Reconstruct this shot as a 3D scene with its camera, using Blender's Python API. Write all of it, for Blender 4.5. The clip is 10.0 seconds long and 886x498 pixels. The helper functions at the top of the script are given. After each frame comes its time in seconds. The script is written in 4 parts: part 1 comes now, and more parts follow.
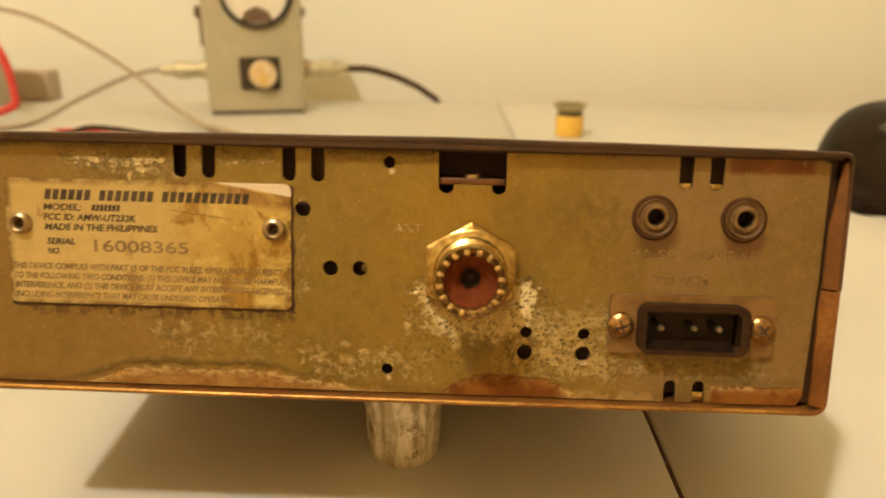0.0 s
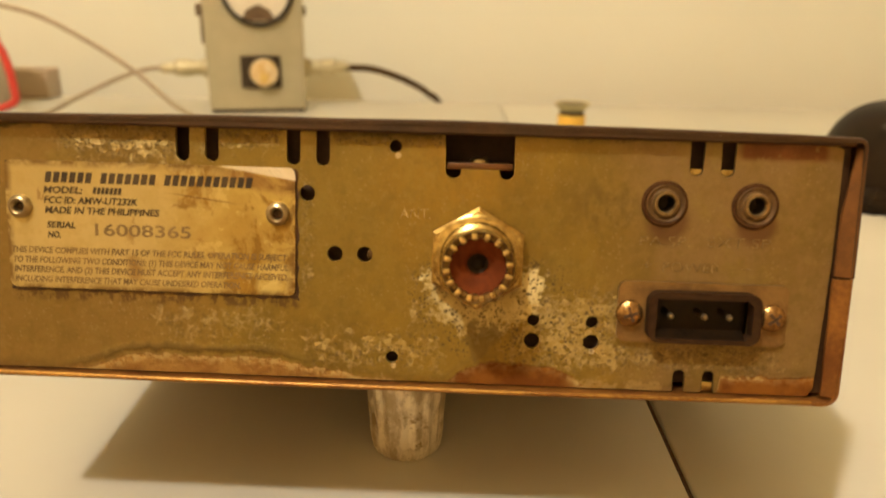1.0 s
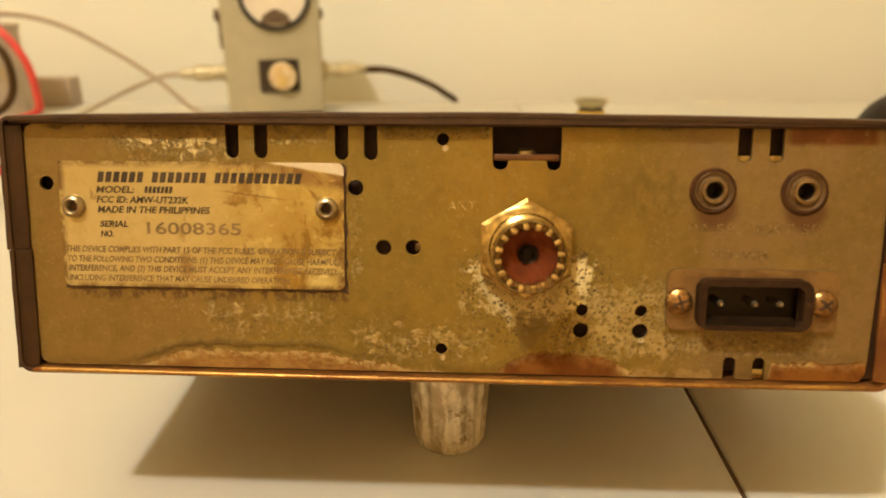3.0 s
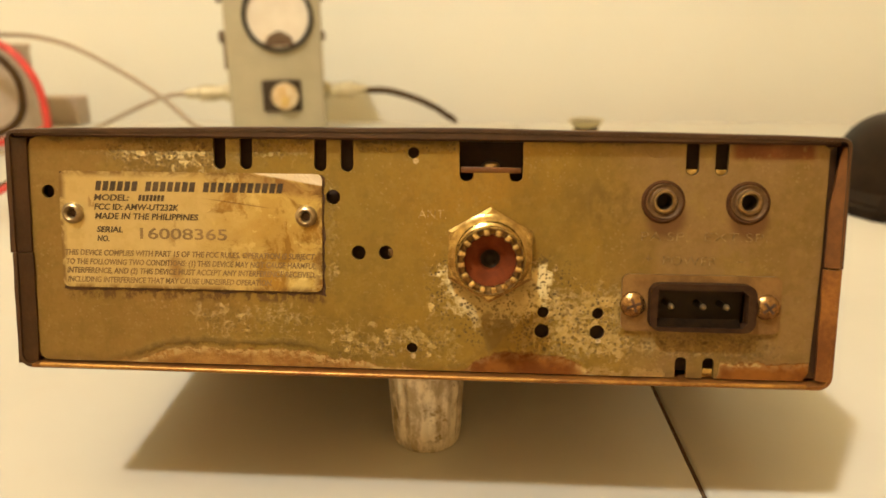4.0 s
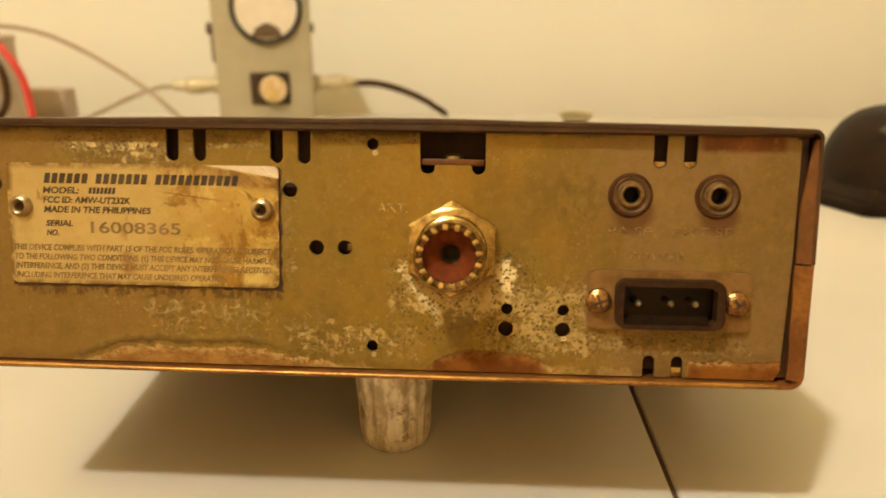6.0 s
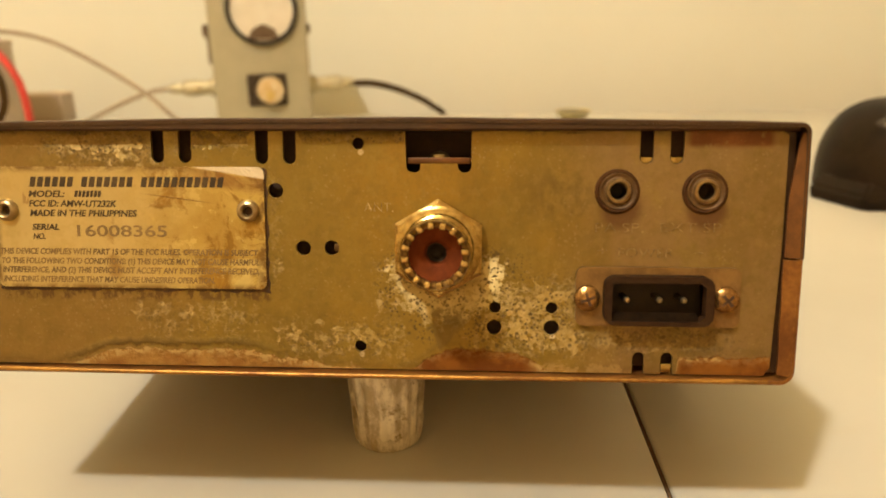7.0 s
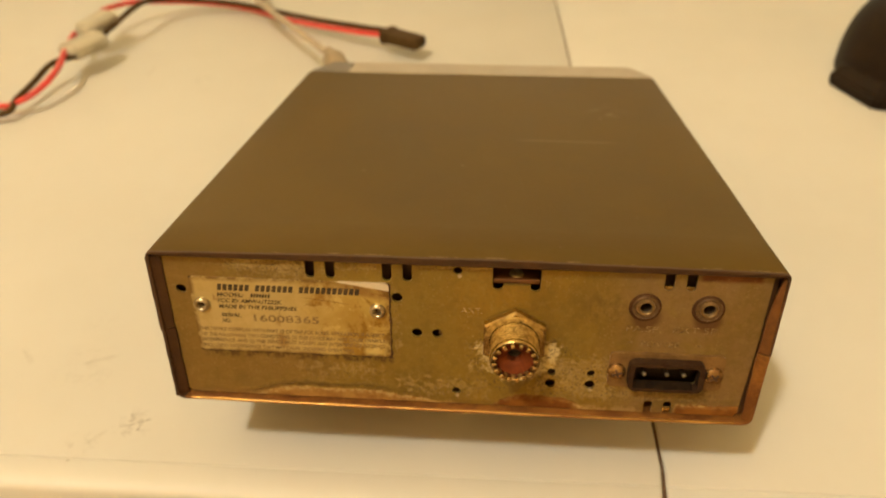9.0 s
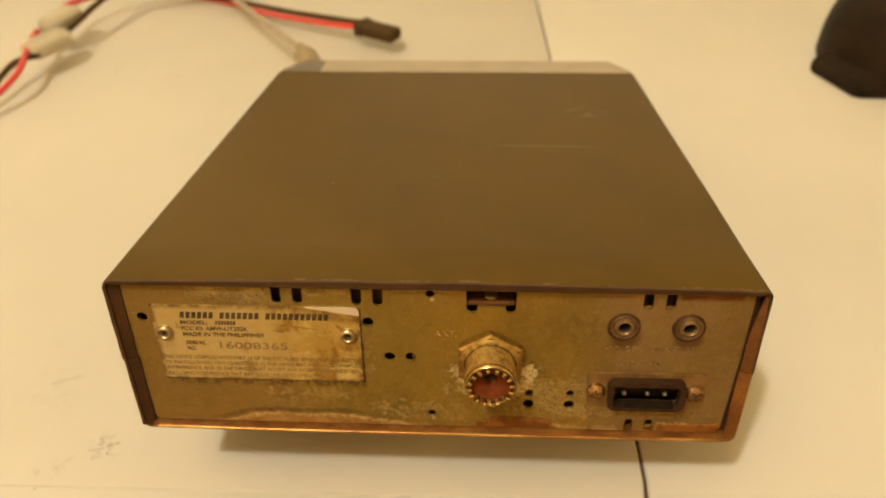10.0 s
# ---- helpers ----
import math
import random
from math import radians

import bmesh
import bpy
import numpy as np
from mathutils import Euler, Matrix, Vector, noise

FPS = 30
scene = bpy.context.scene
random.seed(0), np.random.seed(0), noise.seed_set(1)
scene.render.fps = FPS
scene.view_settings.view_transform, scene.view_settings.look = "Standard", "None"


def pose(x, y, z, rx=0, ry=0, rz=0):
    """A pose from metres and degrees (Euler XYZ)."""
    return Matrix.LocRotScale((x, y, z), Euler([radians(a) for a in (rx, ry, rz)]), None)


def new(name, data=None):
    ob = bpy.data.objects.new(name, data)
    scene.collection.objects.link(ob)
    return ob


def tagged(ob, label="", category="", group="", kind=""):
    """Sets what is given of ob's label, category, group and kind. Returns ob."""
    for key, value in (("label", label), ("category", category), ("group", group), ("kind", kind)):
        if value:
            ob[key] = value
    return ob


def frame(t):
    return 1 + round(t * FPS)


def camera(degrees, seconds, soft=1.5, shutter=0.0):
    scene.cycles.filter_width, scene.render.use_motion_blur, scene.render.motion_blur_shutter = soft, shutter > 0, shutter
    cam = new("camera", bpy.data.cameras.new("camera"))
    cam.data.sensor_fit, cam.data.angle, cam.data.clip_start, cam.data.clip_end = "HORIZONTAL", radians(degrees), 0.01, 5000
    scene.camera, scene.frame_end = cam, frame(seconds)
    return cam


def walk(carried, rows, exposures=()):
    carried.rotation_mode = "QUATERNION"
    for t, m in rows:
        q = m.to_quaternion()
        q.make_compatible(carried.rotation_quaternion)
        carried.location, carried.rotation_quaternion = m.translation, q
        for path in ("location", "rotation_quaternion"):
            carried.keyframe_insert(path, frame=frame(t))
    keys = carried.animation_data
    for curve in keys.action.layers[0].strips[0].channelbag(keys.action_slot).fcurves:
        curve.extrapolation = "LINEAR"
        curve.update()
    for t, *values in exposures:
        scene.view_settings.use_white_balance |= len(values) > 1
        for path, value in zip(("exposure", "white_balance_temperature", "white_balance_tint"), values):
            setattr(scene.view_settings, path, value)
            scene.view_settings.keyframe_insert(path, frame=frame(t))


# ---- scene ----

# ---- camera ----
cam = camera(63.35, 10.0, soft=1.5, shutter=0.6)
cam.data.dof.use_dof = True
cam.data.dof.focus_distance = 0.195
cam.data.dof.aperture_fstop = 13.0
PATH = [
    (0, 0.0182, -0.1400, 0.1316, 70.53, -0.43, 2.12),
    (0.5, 0.0128, -0.1435, 0.1305, 70.84, -1.00, 2.36),
    (1, 0.0165, -0.1390, 0.1270, 70.80, -0.76, 2.14),
    (1.5, 0.0044, -0.1406, 0.1183, 71.26, -0.99, 2.54),
    (2, 0.0060, -0.1418, 0.1210, 71.33, -0.21, 2.88),
    (2.5, 0.0088, -0.1416, 0.1228, 71.03, 0.19, 2.89),
    (2.7, 0.0081, -0.1398, 0.1246, 70.79, 0.55, 2.79),
    (3.8, 0.0158, -0.1511, 0.1258, 72.18, 0.57, 2.93),
    (4, 0.0179, -0.1534, 0.1259, 72.52, 0.38, 3.34),
    (4.5, 0.0188, -0.1537, 0.1354, 72.52, 0.25, 3.14),
    (5, 0.0149, -0.1561, 0.1262, 72.47, -1.09, 3.72),
    (5.5, 0.0218, -0.1501, 0.1229, 71.91, -0.19, 3.55),
    (6, 0.0262, -0.1475, 0.1243, 72.06, 0.25, 3.14),
    (6.2, 0.0278, -0.1470, 0.1244, 71.97, 0.46, 3.03),
    (7.3, 0.0303, -0.1467, 0.1232, 72.03, 1.06, 3.12),
    (7.5, 0.0308, -0.1472, 0.1199, 72.19, 0.80, 3.23),
    (7.8, 0.0277, -0.1516, 0.1277, 70.05, 1.96, 2.90),
    (8, 0.0268, -0.1619, 0.1520, 64.80, 2.56, 3.15),
    (8.2, 0.0279, -0.1712, 0.1752, 59.26, 2.23, 3.54),
    (8.3, 0.0275, -0.1724, 0.1878, 57.85, 2.52, 3.49),
    (8.5, 0.0211, -0.1634, 0.2106, 53.68, 1.90, 3.31),
    (9, 0.0106, -0.1536, 0.2449, 50.89, 1.16, 3.91),
    (9.5, 0.0201, -0.1381, 0.2451, 49.71, 1.90, 2.20),
    (10, 0.0146, -0.1382, 0.2493, 49.23, 1.39, 2.32),
]
EXPOSURES = [(0.0, -0.05, 6350, 10), (1.0, -0.10, 6350, 10), (1.5, -0.20, 6400, 10), (2.0, -0.04, 6350, 10), (2.5, -0.03, 6350, 10), (4.0, 0.06, 6000, 10), (4.5, 0.08, 5950, 10), (5.0, -0.06, 6150, 10), (6.0, -0.03, 6350, 10), (7.5, -0.03, 6350, 10), (8.0, 0.05, 6250, 10), (8.6, -0.15, 6450, 10), (10.0, -0.15, 6450, 10)]
walk(cam, [(t, pose(x, y, z, rx, ry, rz)) for t, x, y, z, rx, ry, rz in PATH], EXPOSURES)

# ---- light: one warm ceiling bulb in a closed room, unseen walls tinted warm ----
world = bpy.data.worlds.new("world")
scene.world = world
world.use_nodes = True
world.node_tree.nodes["Background"].inputs[0].default_value = (0.02, 0.015, 0.01, 1)
world.node_tree.nodes["Background"].inputs[1].default_value = 0.2
bulb = bpy.data.lights.new("ceiling_bulb", "POINT")
bulb.energy = 69.0
bulb.color = (1.0, 0.913, 0.768)
bulb.shadow_soft_size = 0.045
lamp = new("ceiling_bulb", bulb)
lamp.location = (-0.45, -0.64, 1.5)


# ---- material tools ----
class Nodes:
    """A short way to write shader arithmetic."""

    def __init__(self, name):
        self.mat = bpy.data.materials.new(name)
        self.mat.use_nodes = True
        self.tree = self.mat.node_tree
        self.bsdf = self.tree.nodes["Principled BSDF"]
        co = self.tree.nodes.new("ShaderNodeTexCoord")
        self.co = co.outputs["Object"]
        sep = self.tree.nodes.new("ShaderNodeSeparateXYZ")
        self.tree.links.new(self.co, sep.inputs[0])
        self.x, self.y, self.z = sep.outputs

    def put(self, socket, v):
        if hasattr(v, "is_output"):
            self.tree.links.new(v, socket)
        else:
            socket.default_value = v

    def math(self, op, a, b=0.0, clamp=False):
        n = self.tree.nodes.new("ShaderNodeMath")
        n.operation, n.use_clamp = op, clamp
        self.put(n.inputs[0], a)
        self.put(n.inputs[1], b)
        return n.outputs[0]

    def add(self, a, b):
        return self.math("ADD", a, b)

    def mul(self, a, b):
        return self.math("MULTIPLY", a, b)

    def ramp(self, v, lo, hi, a=0.0, b=1.0):
        n = self.tree.nodes.new("ShaderNodeMapRange")
        n.interpolation_type = "SMOOTHSTEP"
        self.put(n.inputs[0], v)
        for i, q in enumerate((lo, hi, a, b)):
            self.put(n.inputs[i + 1], q)
        return n.outputs[0]

    def noise(self, scale, detail=4.0, rough=0.6, stretch=(1, 1, 1), shift=(0, 0, 0), distort=0.0):
        m = self.tree.nodes.new("ShaderNodeMapping")
        m.inputs["Scale"].default_value, m.inputs["Location"].default_value = stretch, shift
        self.tree.links.new(self.co, m.inputs[0])
        n = self.tree.nodes.new("ShaderNodeTexNoise")
        self.tree.links.new(m.outputs[0], n.inputs["Vector"])
        for key, v in (("Scale", scale), ("Detail", detail), ("Roughness", rough), ("Distortion", distort)):
            n.inputs[key].default_value = v
        return n.outputs["Fac"]

    def voronoi(self, scale, shift=(0, 0, 0)):
        m = self.tree.nodes.new("ShaderNodeMapping")
        m.inputs["Location"].default_value = shift
        self.tree.links.new(self.co, m.inputs[0])
        n = self.tree.nodes.new("ShaderNodeTexVoronoi")
        n.inputs["Scale"].default_value = scale
        self.tree.links.new(m.outputs[0], n.inputs["Vector"])
        return n.outputs["Distance"]

    def mix(self, fac, a, b):
        n = self.tree.nodes.new("ShaderNodeMix")
        n.data_type = "RGBA"
        self.put(n.inputs[0], fac)
        for sock, v in ((n.inputs[6], a), (n.inputs[7], b)):
            self.put(sock, v if hasattr(v, "is_output") else (*v, 1.0))
        return n.outputs[2]

    def box(self, x0, x1, z0, z1, soft):
        """1 inside a rectangle of x and z, 0 outside, with a soft edge."""
        a = self.mul(self.ramp(self.x, x0 - soft, x0 + soft), self.ramp(self.x, x1 - soft, x1 + soft, 1.0, 0.0))
        b = self.mul(self.ramp(self.z, z0 - soft, z0 + soft), self.ramp(self.z, z1 - soft, z1 + soft, 1.0, 0.0))
        return self.mul(a, b)

    def disc(self, x, z, r0, r1, axes="xz"):
        """1 nearer than r0 to a place, 0 past r1."""
        u = self.add(self.x, -x)
        v = self.add(self.z if axes == "xz" else self.y, -z)
        d = self.math("SQRT", self.add(self.mul(u, u), self.mul(v, v)))
        return self.ramp(d, r0, r1, 1.0, 0.0)

    def stroke(self, x0, y0, x1, y1, w):
        """1 on a thin scratch between two places of the xy plane."""
        d = math.hypot(x1 - x0, y1 - y0)
        ux, uy = (x1 - x0) / d, (y1 - y0) / d
        dx, dy = self.add(self.x, -x0), self.add(self.y, -y0)
        along = self.add(self.mul(dx, ux), self.mul(dy, uy))
        across = self.math("ABSOLUTE", self.add(self.mul(dx, -uy), self.mul(dy, ux)))
        on = self.mul(self.ramp(along, -w, w), self.ramp(along, d - w, d + w, 1.0, 0.0))
        return self.mul(self.ramp(across, w * 0.3, w, 1.0, 0.0), on)

    def tilted(self, amount):
        """The surface's normal, leaning upwards where amount is more than 0."""
        g, c = self.tree.nodes.new("ShaderNodeNewGeometry"), self.tree.nodes.new("ShaderNodeCombineXYZ")
        self.put(c.inputs[2], amount)
        a, u = self.tree.nodes.new("ShaderNodeVectorMath"), self.tree.nodes.new("ShaderNodeVectorMath")
        a.operation, u.operation = "ADD", "NORMALIZE"
        self.put(a.inputs[0], g.outputs["Normal"])
        self.put(a.inputs[1], c.outputs[0])
        self.put(u.inputs[0], a.outputs[0])
        return u.outputs[0]

    def finish(self, colour, rough=0.5, metal=0.0, bump=None, depth=0.0005, strength=0.5, lean=None, **more):
        b = self.bsdf.inputs
        self.put(b["Base Color"], colour if hasattr(colour, "is_output") else (*colour, 1.0))
        self.put(b["Roughness"], rough)
        self.put(b["Metallic"], metal)
        if bump is not None:
            n = self.tree.nodes.new("ShaderNodeBump")
            n.inputs["Strength"].default_value, n.inputs["Distance"].default_value = strength, depth
            self.put(n.inputs["Height"], bump)
            if lean is not None:
                self.put(n.inputs["Normal"], lean)
            self.tree.links.new(n.outputs[0], b["Normal"])
        for key, v in more.items():
            self.put(b[key.replace("_", " ")], v)
        return self.mat


def grained(name, a, b, scale, rough=0.5, metal=0.0, depth=0.0003, spread=0.12, fine=900.0, strength=0.4, **more):
    """A surface of two close colours, with coarse stains, fine grain and uneven gloss."""
    n = Nodes(name)
    big, small = n.noise(scale, 5.0), n.noise(fine, 3.0)
    col = n.mix(n.ramp(n.add(n.mul(big, 0.75), n.mul(small, 0.25)), 0.35, 0.65), a, b)
    r = n.add(n.mul(n.add(big, small), spread), rough - spread)
    return n.finish(col, r, metal, n.add(n.mul(big, 0.5), small), depth, strength, **more)


# ---- materials ----
def make_panel_metal():
    n = Nodes("corroded_plated_steel")
    cloud, cloud2, cloud3 = n.noise(26, 6, 0.62), n.noise(110, 6, 0.65, shift=(3, 1, 2)), n.noise(55, 5, 0.6, stretch=(1, 1, 0.45), shift=(7, 3, 1))
    fine, speck, clump = n.noise(1500, 3, 0.6), n.noise(900, 4, 0.6, shift=(5, 0, 1)), n.noise(420, 4, 0.58, shift=(1, 6, 3))
    # olive-gold passivation, more golden about the socket, duller towards both ends
    col = n.mix(n.ramp(cloud, 0.36, 0.64), (0.305, 0.207, 0.033), (0.266, 0.189, 0.037))
    warm = n.mul(n.disc(0.016, -0.014, 0.004, 0.030), n.ramp(cloud2, 0.3, 0.6, 0.5, 1.0))
    col = n.mix(n.mul(warm, 0.75), col, (0.337, 0.203, 0.028))
    left = n.ramp(n.add(n.x, n.mul(n.add(cloud, -0.5), 0.05)), -0.030, -0.062)
    col = n.mix(n.mul(left, 0.8), col, n.mix(cloud2, (0.244, 0.158, 0.048), (0.287, 0.191, 0.060)))
    right = n.ramp(n.add(n.x, n.mul(n.add(cloud, -0.5), 0.05)), 0.036, 0.066)
    col = n.mix(n.mul(right, 0.85), col, n.mix(cloud2, (0.253, 0.169, 0.073), (0.300, 0.204, 0.094)))
    # cloudy tarnish
    col = n.mix(n.mul(n.ramp(cloud3, 0.46, 0.66), 0.50), col, (0.186, 0.125, 0.024))
    col = n.mix(n.mul(n.ramp(n.noise(70, 6, 0.7, shift=(8, 8, 1)), 0.50, 0.66), 0.42), col, (0.308, 0.232, 0.054))
    col = n.mix(n.mul(n.ramp(n.noise(230, 6, 0.7, shift=(4, 9, 2)), 0.48, 0.60), 0.26), col, (0.178, 0.123, 0.028))
    col = n.mix(n.mul(n.ramp(n.noise(640, 4, 0.65, shift=(3, 7, 7)), 0.50, 0.64), 0.16), col, (0.157, 0.110, 0.024))
    col = n.mix(n.mul(n.ramp(clump, 0.52, 0.64), 0.22), col, (0.356, 0.264, 0.085))
    # pale crusted zones where the plating has gone, sheen included, each with its own strength
    below = n.ramp(n.z, -0.0255, -0.0345, 0.05, 1.0)
    ring = n.mul(n.disc(0.0208, -0.0332, 0.0095, 0.0200), below)
    where = n.mul(ring, 0.9)
    for x0, x1, z0, z1, soft, k in ((-0.078, -0.046, -0.0100, 0.0, 0.007, 0.92), (-0.046, -0.024, -0.008, 0.0, 0.004, 0.66), (-0.093, -0.076, -0.0035, 0.0, 0.0015, 0.55),
                                    (-0.058, -0.022, -0.0525, -0.0410, 0.006, 0.58), (-0.070, -0.050, -0.046, -0.0405, 0.004, 0.42), (-0.022, 0.013, -0.0575, -0.0450, 0.005, 0.62),
                                    (0.026, 0.056, -0.0555, -0.0350, 0.005, 0.80), (-0.0145, 0.0108, -0.0046, 0.0, 0.0012, 1.0), (-0.0225, -0.0180, -0.040, -0.012, 0.002, 0.50),
                                    (0.030, 0.052, -0.0030, 0.0, 0.001, 0.45), (0.046, 0.090, -0.0545, -0.0465, 0.003, 0.64), (-0.016, 0.010, -0.028, -0.010, 0.006, 0.22), (0.002, 0.012, -0.046, -0.032, 0.003, 0.55)):
        where = n.math("MAXIMUM", where, n.mul(n.box(x0, x1, z0, z1, soft), k))
    lichen = n.add(n.mul(n.noise(560, 7, 0.74, shift=(9, 4, 2)), 0.62), n.mul(n.noise(170, 5, 0.65, shift=(2, 2, 6)), 0.38))
    # the paleness is partly low-angle metal sheen put into colour
    crust_sheen = n.ramp(n.add(lichen, n.mul(where, 0.235)), 0.622, 0.70)
    col = n.mix(n.mul(crust_sheen, n.ramp(cloud2, 0.35, 0.6, 0.45, 0.78)), col, n.mix(n.ramp(speck, 0.35, 0.65), (0.345, 0.255, 0.090), (0.45, 0.345, 0.155)))
    white = n.ramp(n.add(n.add(lichen, n.mul(ring, 0.33)), n.ramp(n.x, 0.018, 0.030, 0.035, -0.02)), 0.68, 0.78)
    col = n.mix(n.mul(white, 0.78), col, n.mix(n.ramp(cloud2, 0.4, 0.6), (0.68, 0.585, 0.315), (0.55, 0.45, 0.210)))
    # the socket's cast shadow put into colour, smooth and sharp along its edges
    shade_left = n.add(n.x, n.mul(n.add(n.z, 0.0445), 0.376))
    shade_right = n.add(n.x, n.mul(n.add(n.z, 0.0460), -0.76))
    wander = n.add(n.mul(n.add(clump, -0.5), 0.0030), n.mul(n.add(cloud2, -0.5), 0.0045))
    shade_and_run = n.mul(n.ramp(n.add(shade_left, n.mul(wander, 0.25)), 0.0152, 0.0157), n.ramp(n.add(shade_right, wander), 0.0246, 0.0264, 1.0, 0.0))
    shade_and_run = n.mul(shade_and_run, n.ramp(n.add(n.z, n.add(n.mul(n.add(cloud2, -0.5), 0.010), n.mul(n.add(clump, -0.5), 0.016))), -0.0438, -0.0462))
    shade_and_run = n.mul(shade_and_run, n.ramp(n.z, -0.0545, -0.0530))
    col = n.mix(n.mul(shade_and_run, 0.74), col, n.mix(n.ramp(cloud2, 0.4, 0.6), (0.150, 0.104, 0.028), (0.196, 0.134, 0.034)))
    # small dark pits, thick in the pale zones
    uneven = n.mul(n.add(fine, -0.5), 0.5)
    coarse = n.mul(n.ramp(n.add(n.voronoi(600, (4, 2, 7)), uneven), 0.22, 0.34, 1.0, 0.0), n.ramp(n.noise(190, 3, 0.6, shift=(2, 8, 4)), 0.44, 0.56))
    small = n.mul(n.ramp(n.add(n.voronoi(1200, (1, 9, 3)), uneven), 0.26, 0.40, 1.0, 0.0), n.ramp(n.noise(240, 3, 0.6, shift=(6, 1, 5)), 0.42, 0.54))
    near = n.math("MAXIMUM", n.mul(n.disc(0.0215, -0.0350, 0.0120, 0.0225), below), n.mul(where, 0.62))
    pits = n.mul(n.mul(n.math("MAXIMUM", coarse, small), n.math("SUBTRACT", 1.0, shade_and_run)), n.ramp(near, 0.10, 0.60, 0.05, 1.0))
    fleck = n.mul(n.ramp(n.add(n.voronoi(820, (7, 3, 1)), n.mul(n.add(fine, -0.5), 0.7)), 0.17, 0.27, 1.0, 0.0), n.ramp(n.noise(75, 4, 0.65, shift=(5, 2, 9)), 0.47, 0.58))
    col = n.mix(n.mul(fleck, 0.22), col, (0.46, 0.36, 0.18))
    for cx, cz in ((0.0001, -0.0549), (0.0003, -0.0066), (0.0455, -0.0499)):
        col = n.mix(n.mul(n.disc(cx, cz, 0.0004, 0.0009), n.ramp(speck, 0.35, 0.5)), col, (0.60, 0.50, 0.30))
    col = n.mix(n.mul(pits, 0.78), col, (0.095, 0.060, 0.016))
    # stains beside and under the jacks
    stain = n.mul(n.disc(0.0475, -0.0165, 0.002, 0.010), n.ramp(n.noise(210, 5, 0.7, stretch=(1, 1, 0.6)), 0.42, 0.6))
    col = n.mix(n.mul(stain, 0.55), col, (0.130, 0.082, 0.022))
    for jx in (0.0597, 0.0791):
        halo = n.disc(jx + 0.0009, -0.0196, 0.0030, 0.0060)
        col = n.mix(n.mul(halo, n.ramp(cloud2, 0.2, 0.55, 0.40, 0.85)), col, (0.125, 0.060, 0.026))
    # grime along the maker's plate and the flange
    under = n.mul(n.box(-0.088, -0.022, -0.0422, -0.0390, 0.0007), n.ramp(n.noise(330, 5, 0.7, stretch=(1, 1, 0.6)), 0.45, 0.54))
    col = n.mix(n.mul(under, 0.75), col, (0.110, 0.060, 0.024))
    sooty = n.mul(n.box(0.052, 0.090, -0.0505, -0.0470, 0.0008), n.ramp(n.noise(300, 5, 0.7, shift=(1, 1, 8)), 0.52, 0.60))
    col = n.mix(n.mul(sooty, 0.65), col, (0.105, 0.065, 0.022))
    # flaked rust along the bottom and the upper corner
    rise = n.add(n.add(n.ramp(n.x, -0.077, -0.057, 0.0, 0.0046), n.ramp(n.x, -0.034, 0.004, 0.0, -0.0046)), n.add(n.ramp(n.x, 0.0105, 0.0205, 0.0, 0.0052), n.ramp(n.x, 0.036, 0.047, 0.0, -0.0052)))
    rise = n.add(rise, n.ramp(n.x, 0.0743, 0.0752, 0.0, 0.0044))
    rough_edge = n.add(n.mul(n.add(n.noise(120, 4, 0.7, stretch=(1, 0, 0.6)), -0.5), 0.0042), n.mul(n.add(n.noise(600, 4, 0.7), -0.5), 0.0020))
    level = n.add(n.add(n.z, 0.0587), n.mul(n.add(rise, rough_edge), -1.0))
    rust = n.ramp(level, -0.0004, 0.0002, 1.0, 0.0)
    red = n.mul(n.ramp(n.x, 0.008, 0.016), n.math("MAXIMUM", n.ramp(n.x, 0.038, 0.044, 1.0, 0.0), n.ramp(n.x, 0.074, 0.076)))
    fringe = n.mul(n.ramp(level, -0.0024, -0.0004, 0.0, 1.0), rust)
    rustcol = n.mix(n.ramp(n.noise(150, 6, 0.65), 0.36, 0.64), (0.335, 0.190, 0.050), (0.240, 0.118, 0.028))
    rustcol = n.mix(red, rustcol, n.mix(n.ramp(n.noise(90, 5, 0.6), 0.42, 0.58), (0.142, 0.048, 0.008), (0.225, 0.088, 0.014)))
    flaky = n.ramp(n.add(n.mul(clump, 0.6), n.mul(speck, 0.4)), 0.42, 0.54)
    rustcol = n.mix(n.mul(n.mul(fringe, flaky), n.add(n.mul(red, -0.7), 0.95)), rustcol, (0.44, 0.315, 0.118))
    col = n.mix(rust, col, rustcol)
    flake = n.mul(n.math("MAXIMUM", n.box(0.042, 0.0635, -0.0592, -0.0565, 0.0006), n.box(0.0752, 0.085, -0.0553, -0.0543, 0.0005)), n.ramp(n.noise(260, 4, 0.7, shift=(3, 3, 9)), 0.44, 0.52))
    col = n.mix(n.mul(flake, 0.85), col, (0.47, 0.34, 0.13))
    lefty = n.mul(n.ramp(n.x, -0.080, -0.066), n.ramp(n.x, -0.030, -0.018, 1.0, 0.0))
    ridge = n.mul(n.mul(n.ramp(level, 0.0004, 0.0014), n.ramp(level, 0.0014, 0.0032, 1.0, 0.0)), n.add(n.mul(lefty, 0.7), 0.3))
    col = n.mix(n.mul(ridge, n.ramp(cloud2, 0.3, 0.6, 0.40, 0.80)), col, (0.130, 0.090, 0.028))
    corner = n.mul(n.box(0.0755, 0.094, -0.0052, 0.001, 0.0010), n.ramp(n.noise(300, 4, 0.7), 0.34, 0.44))
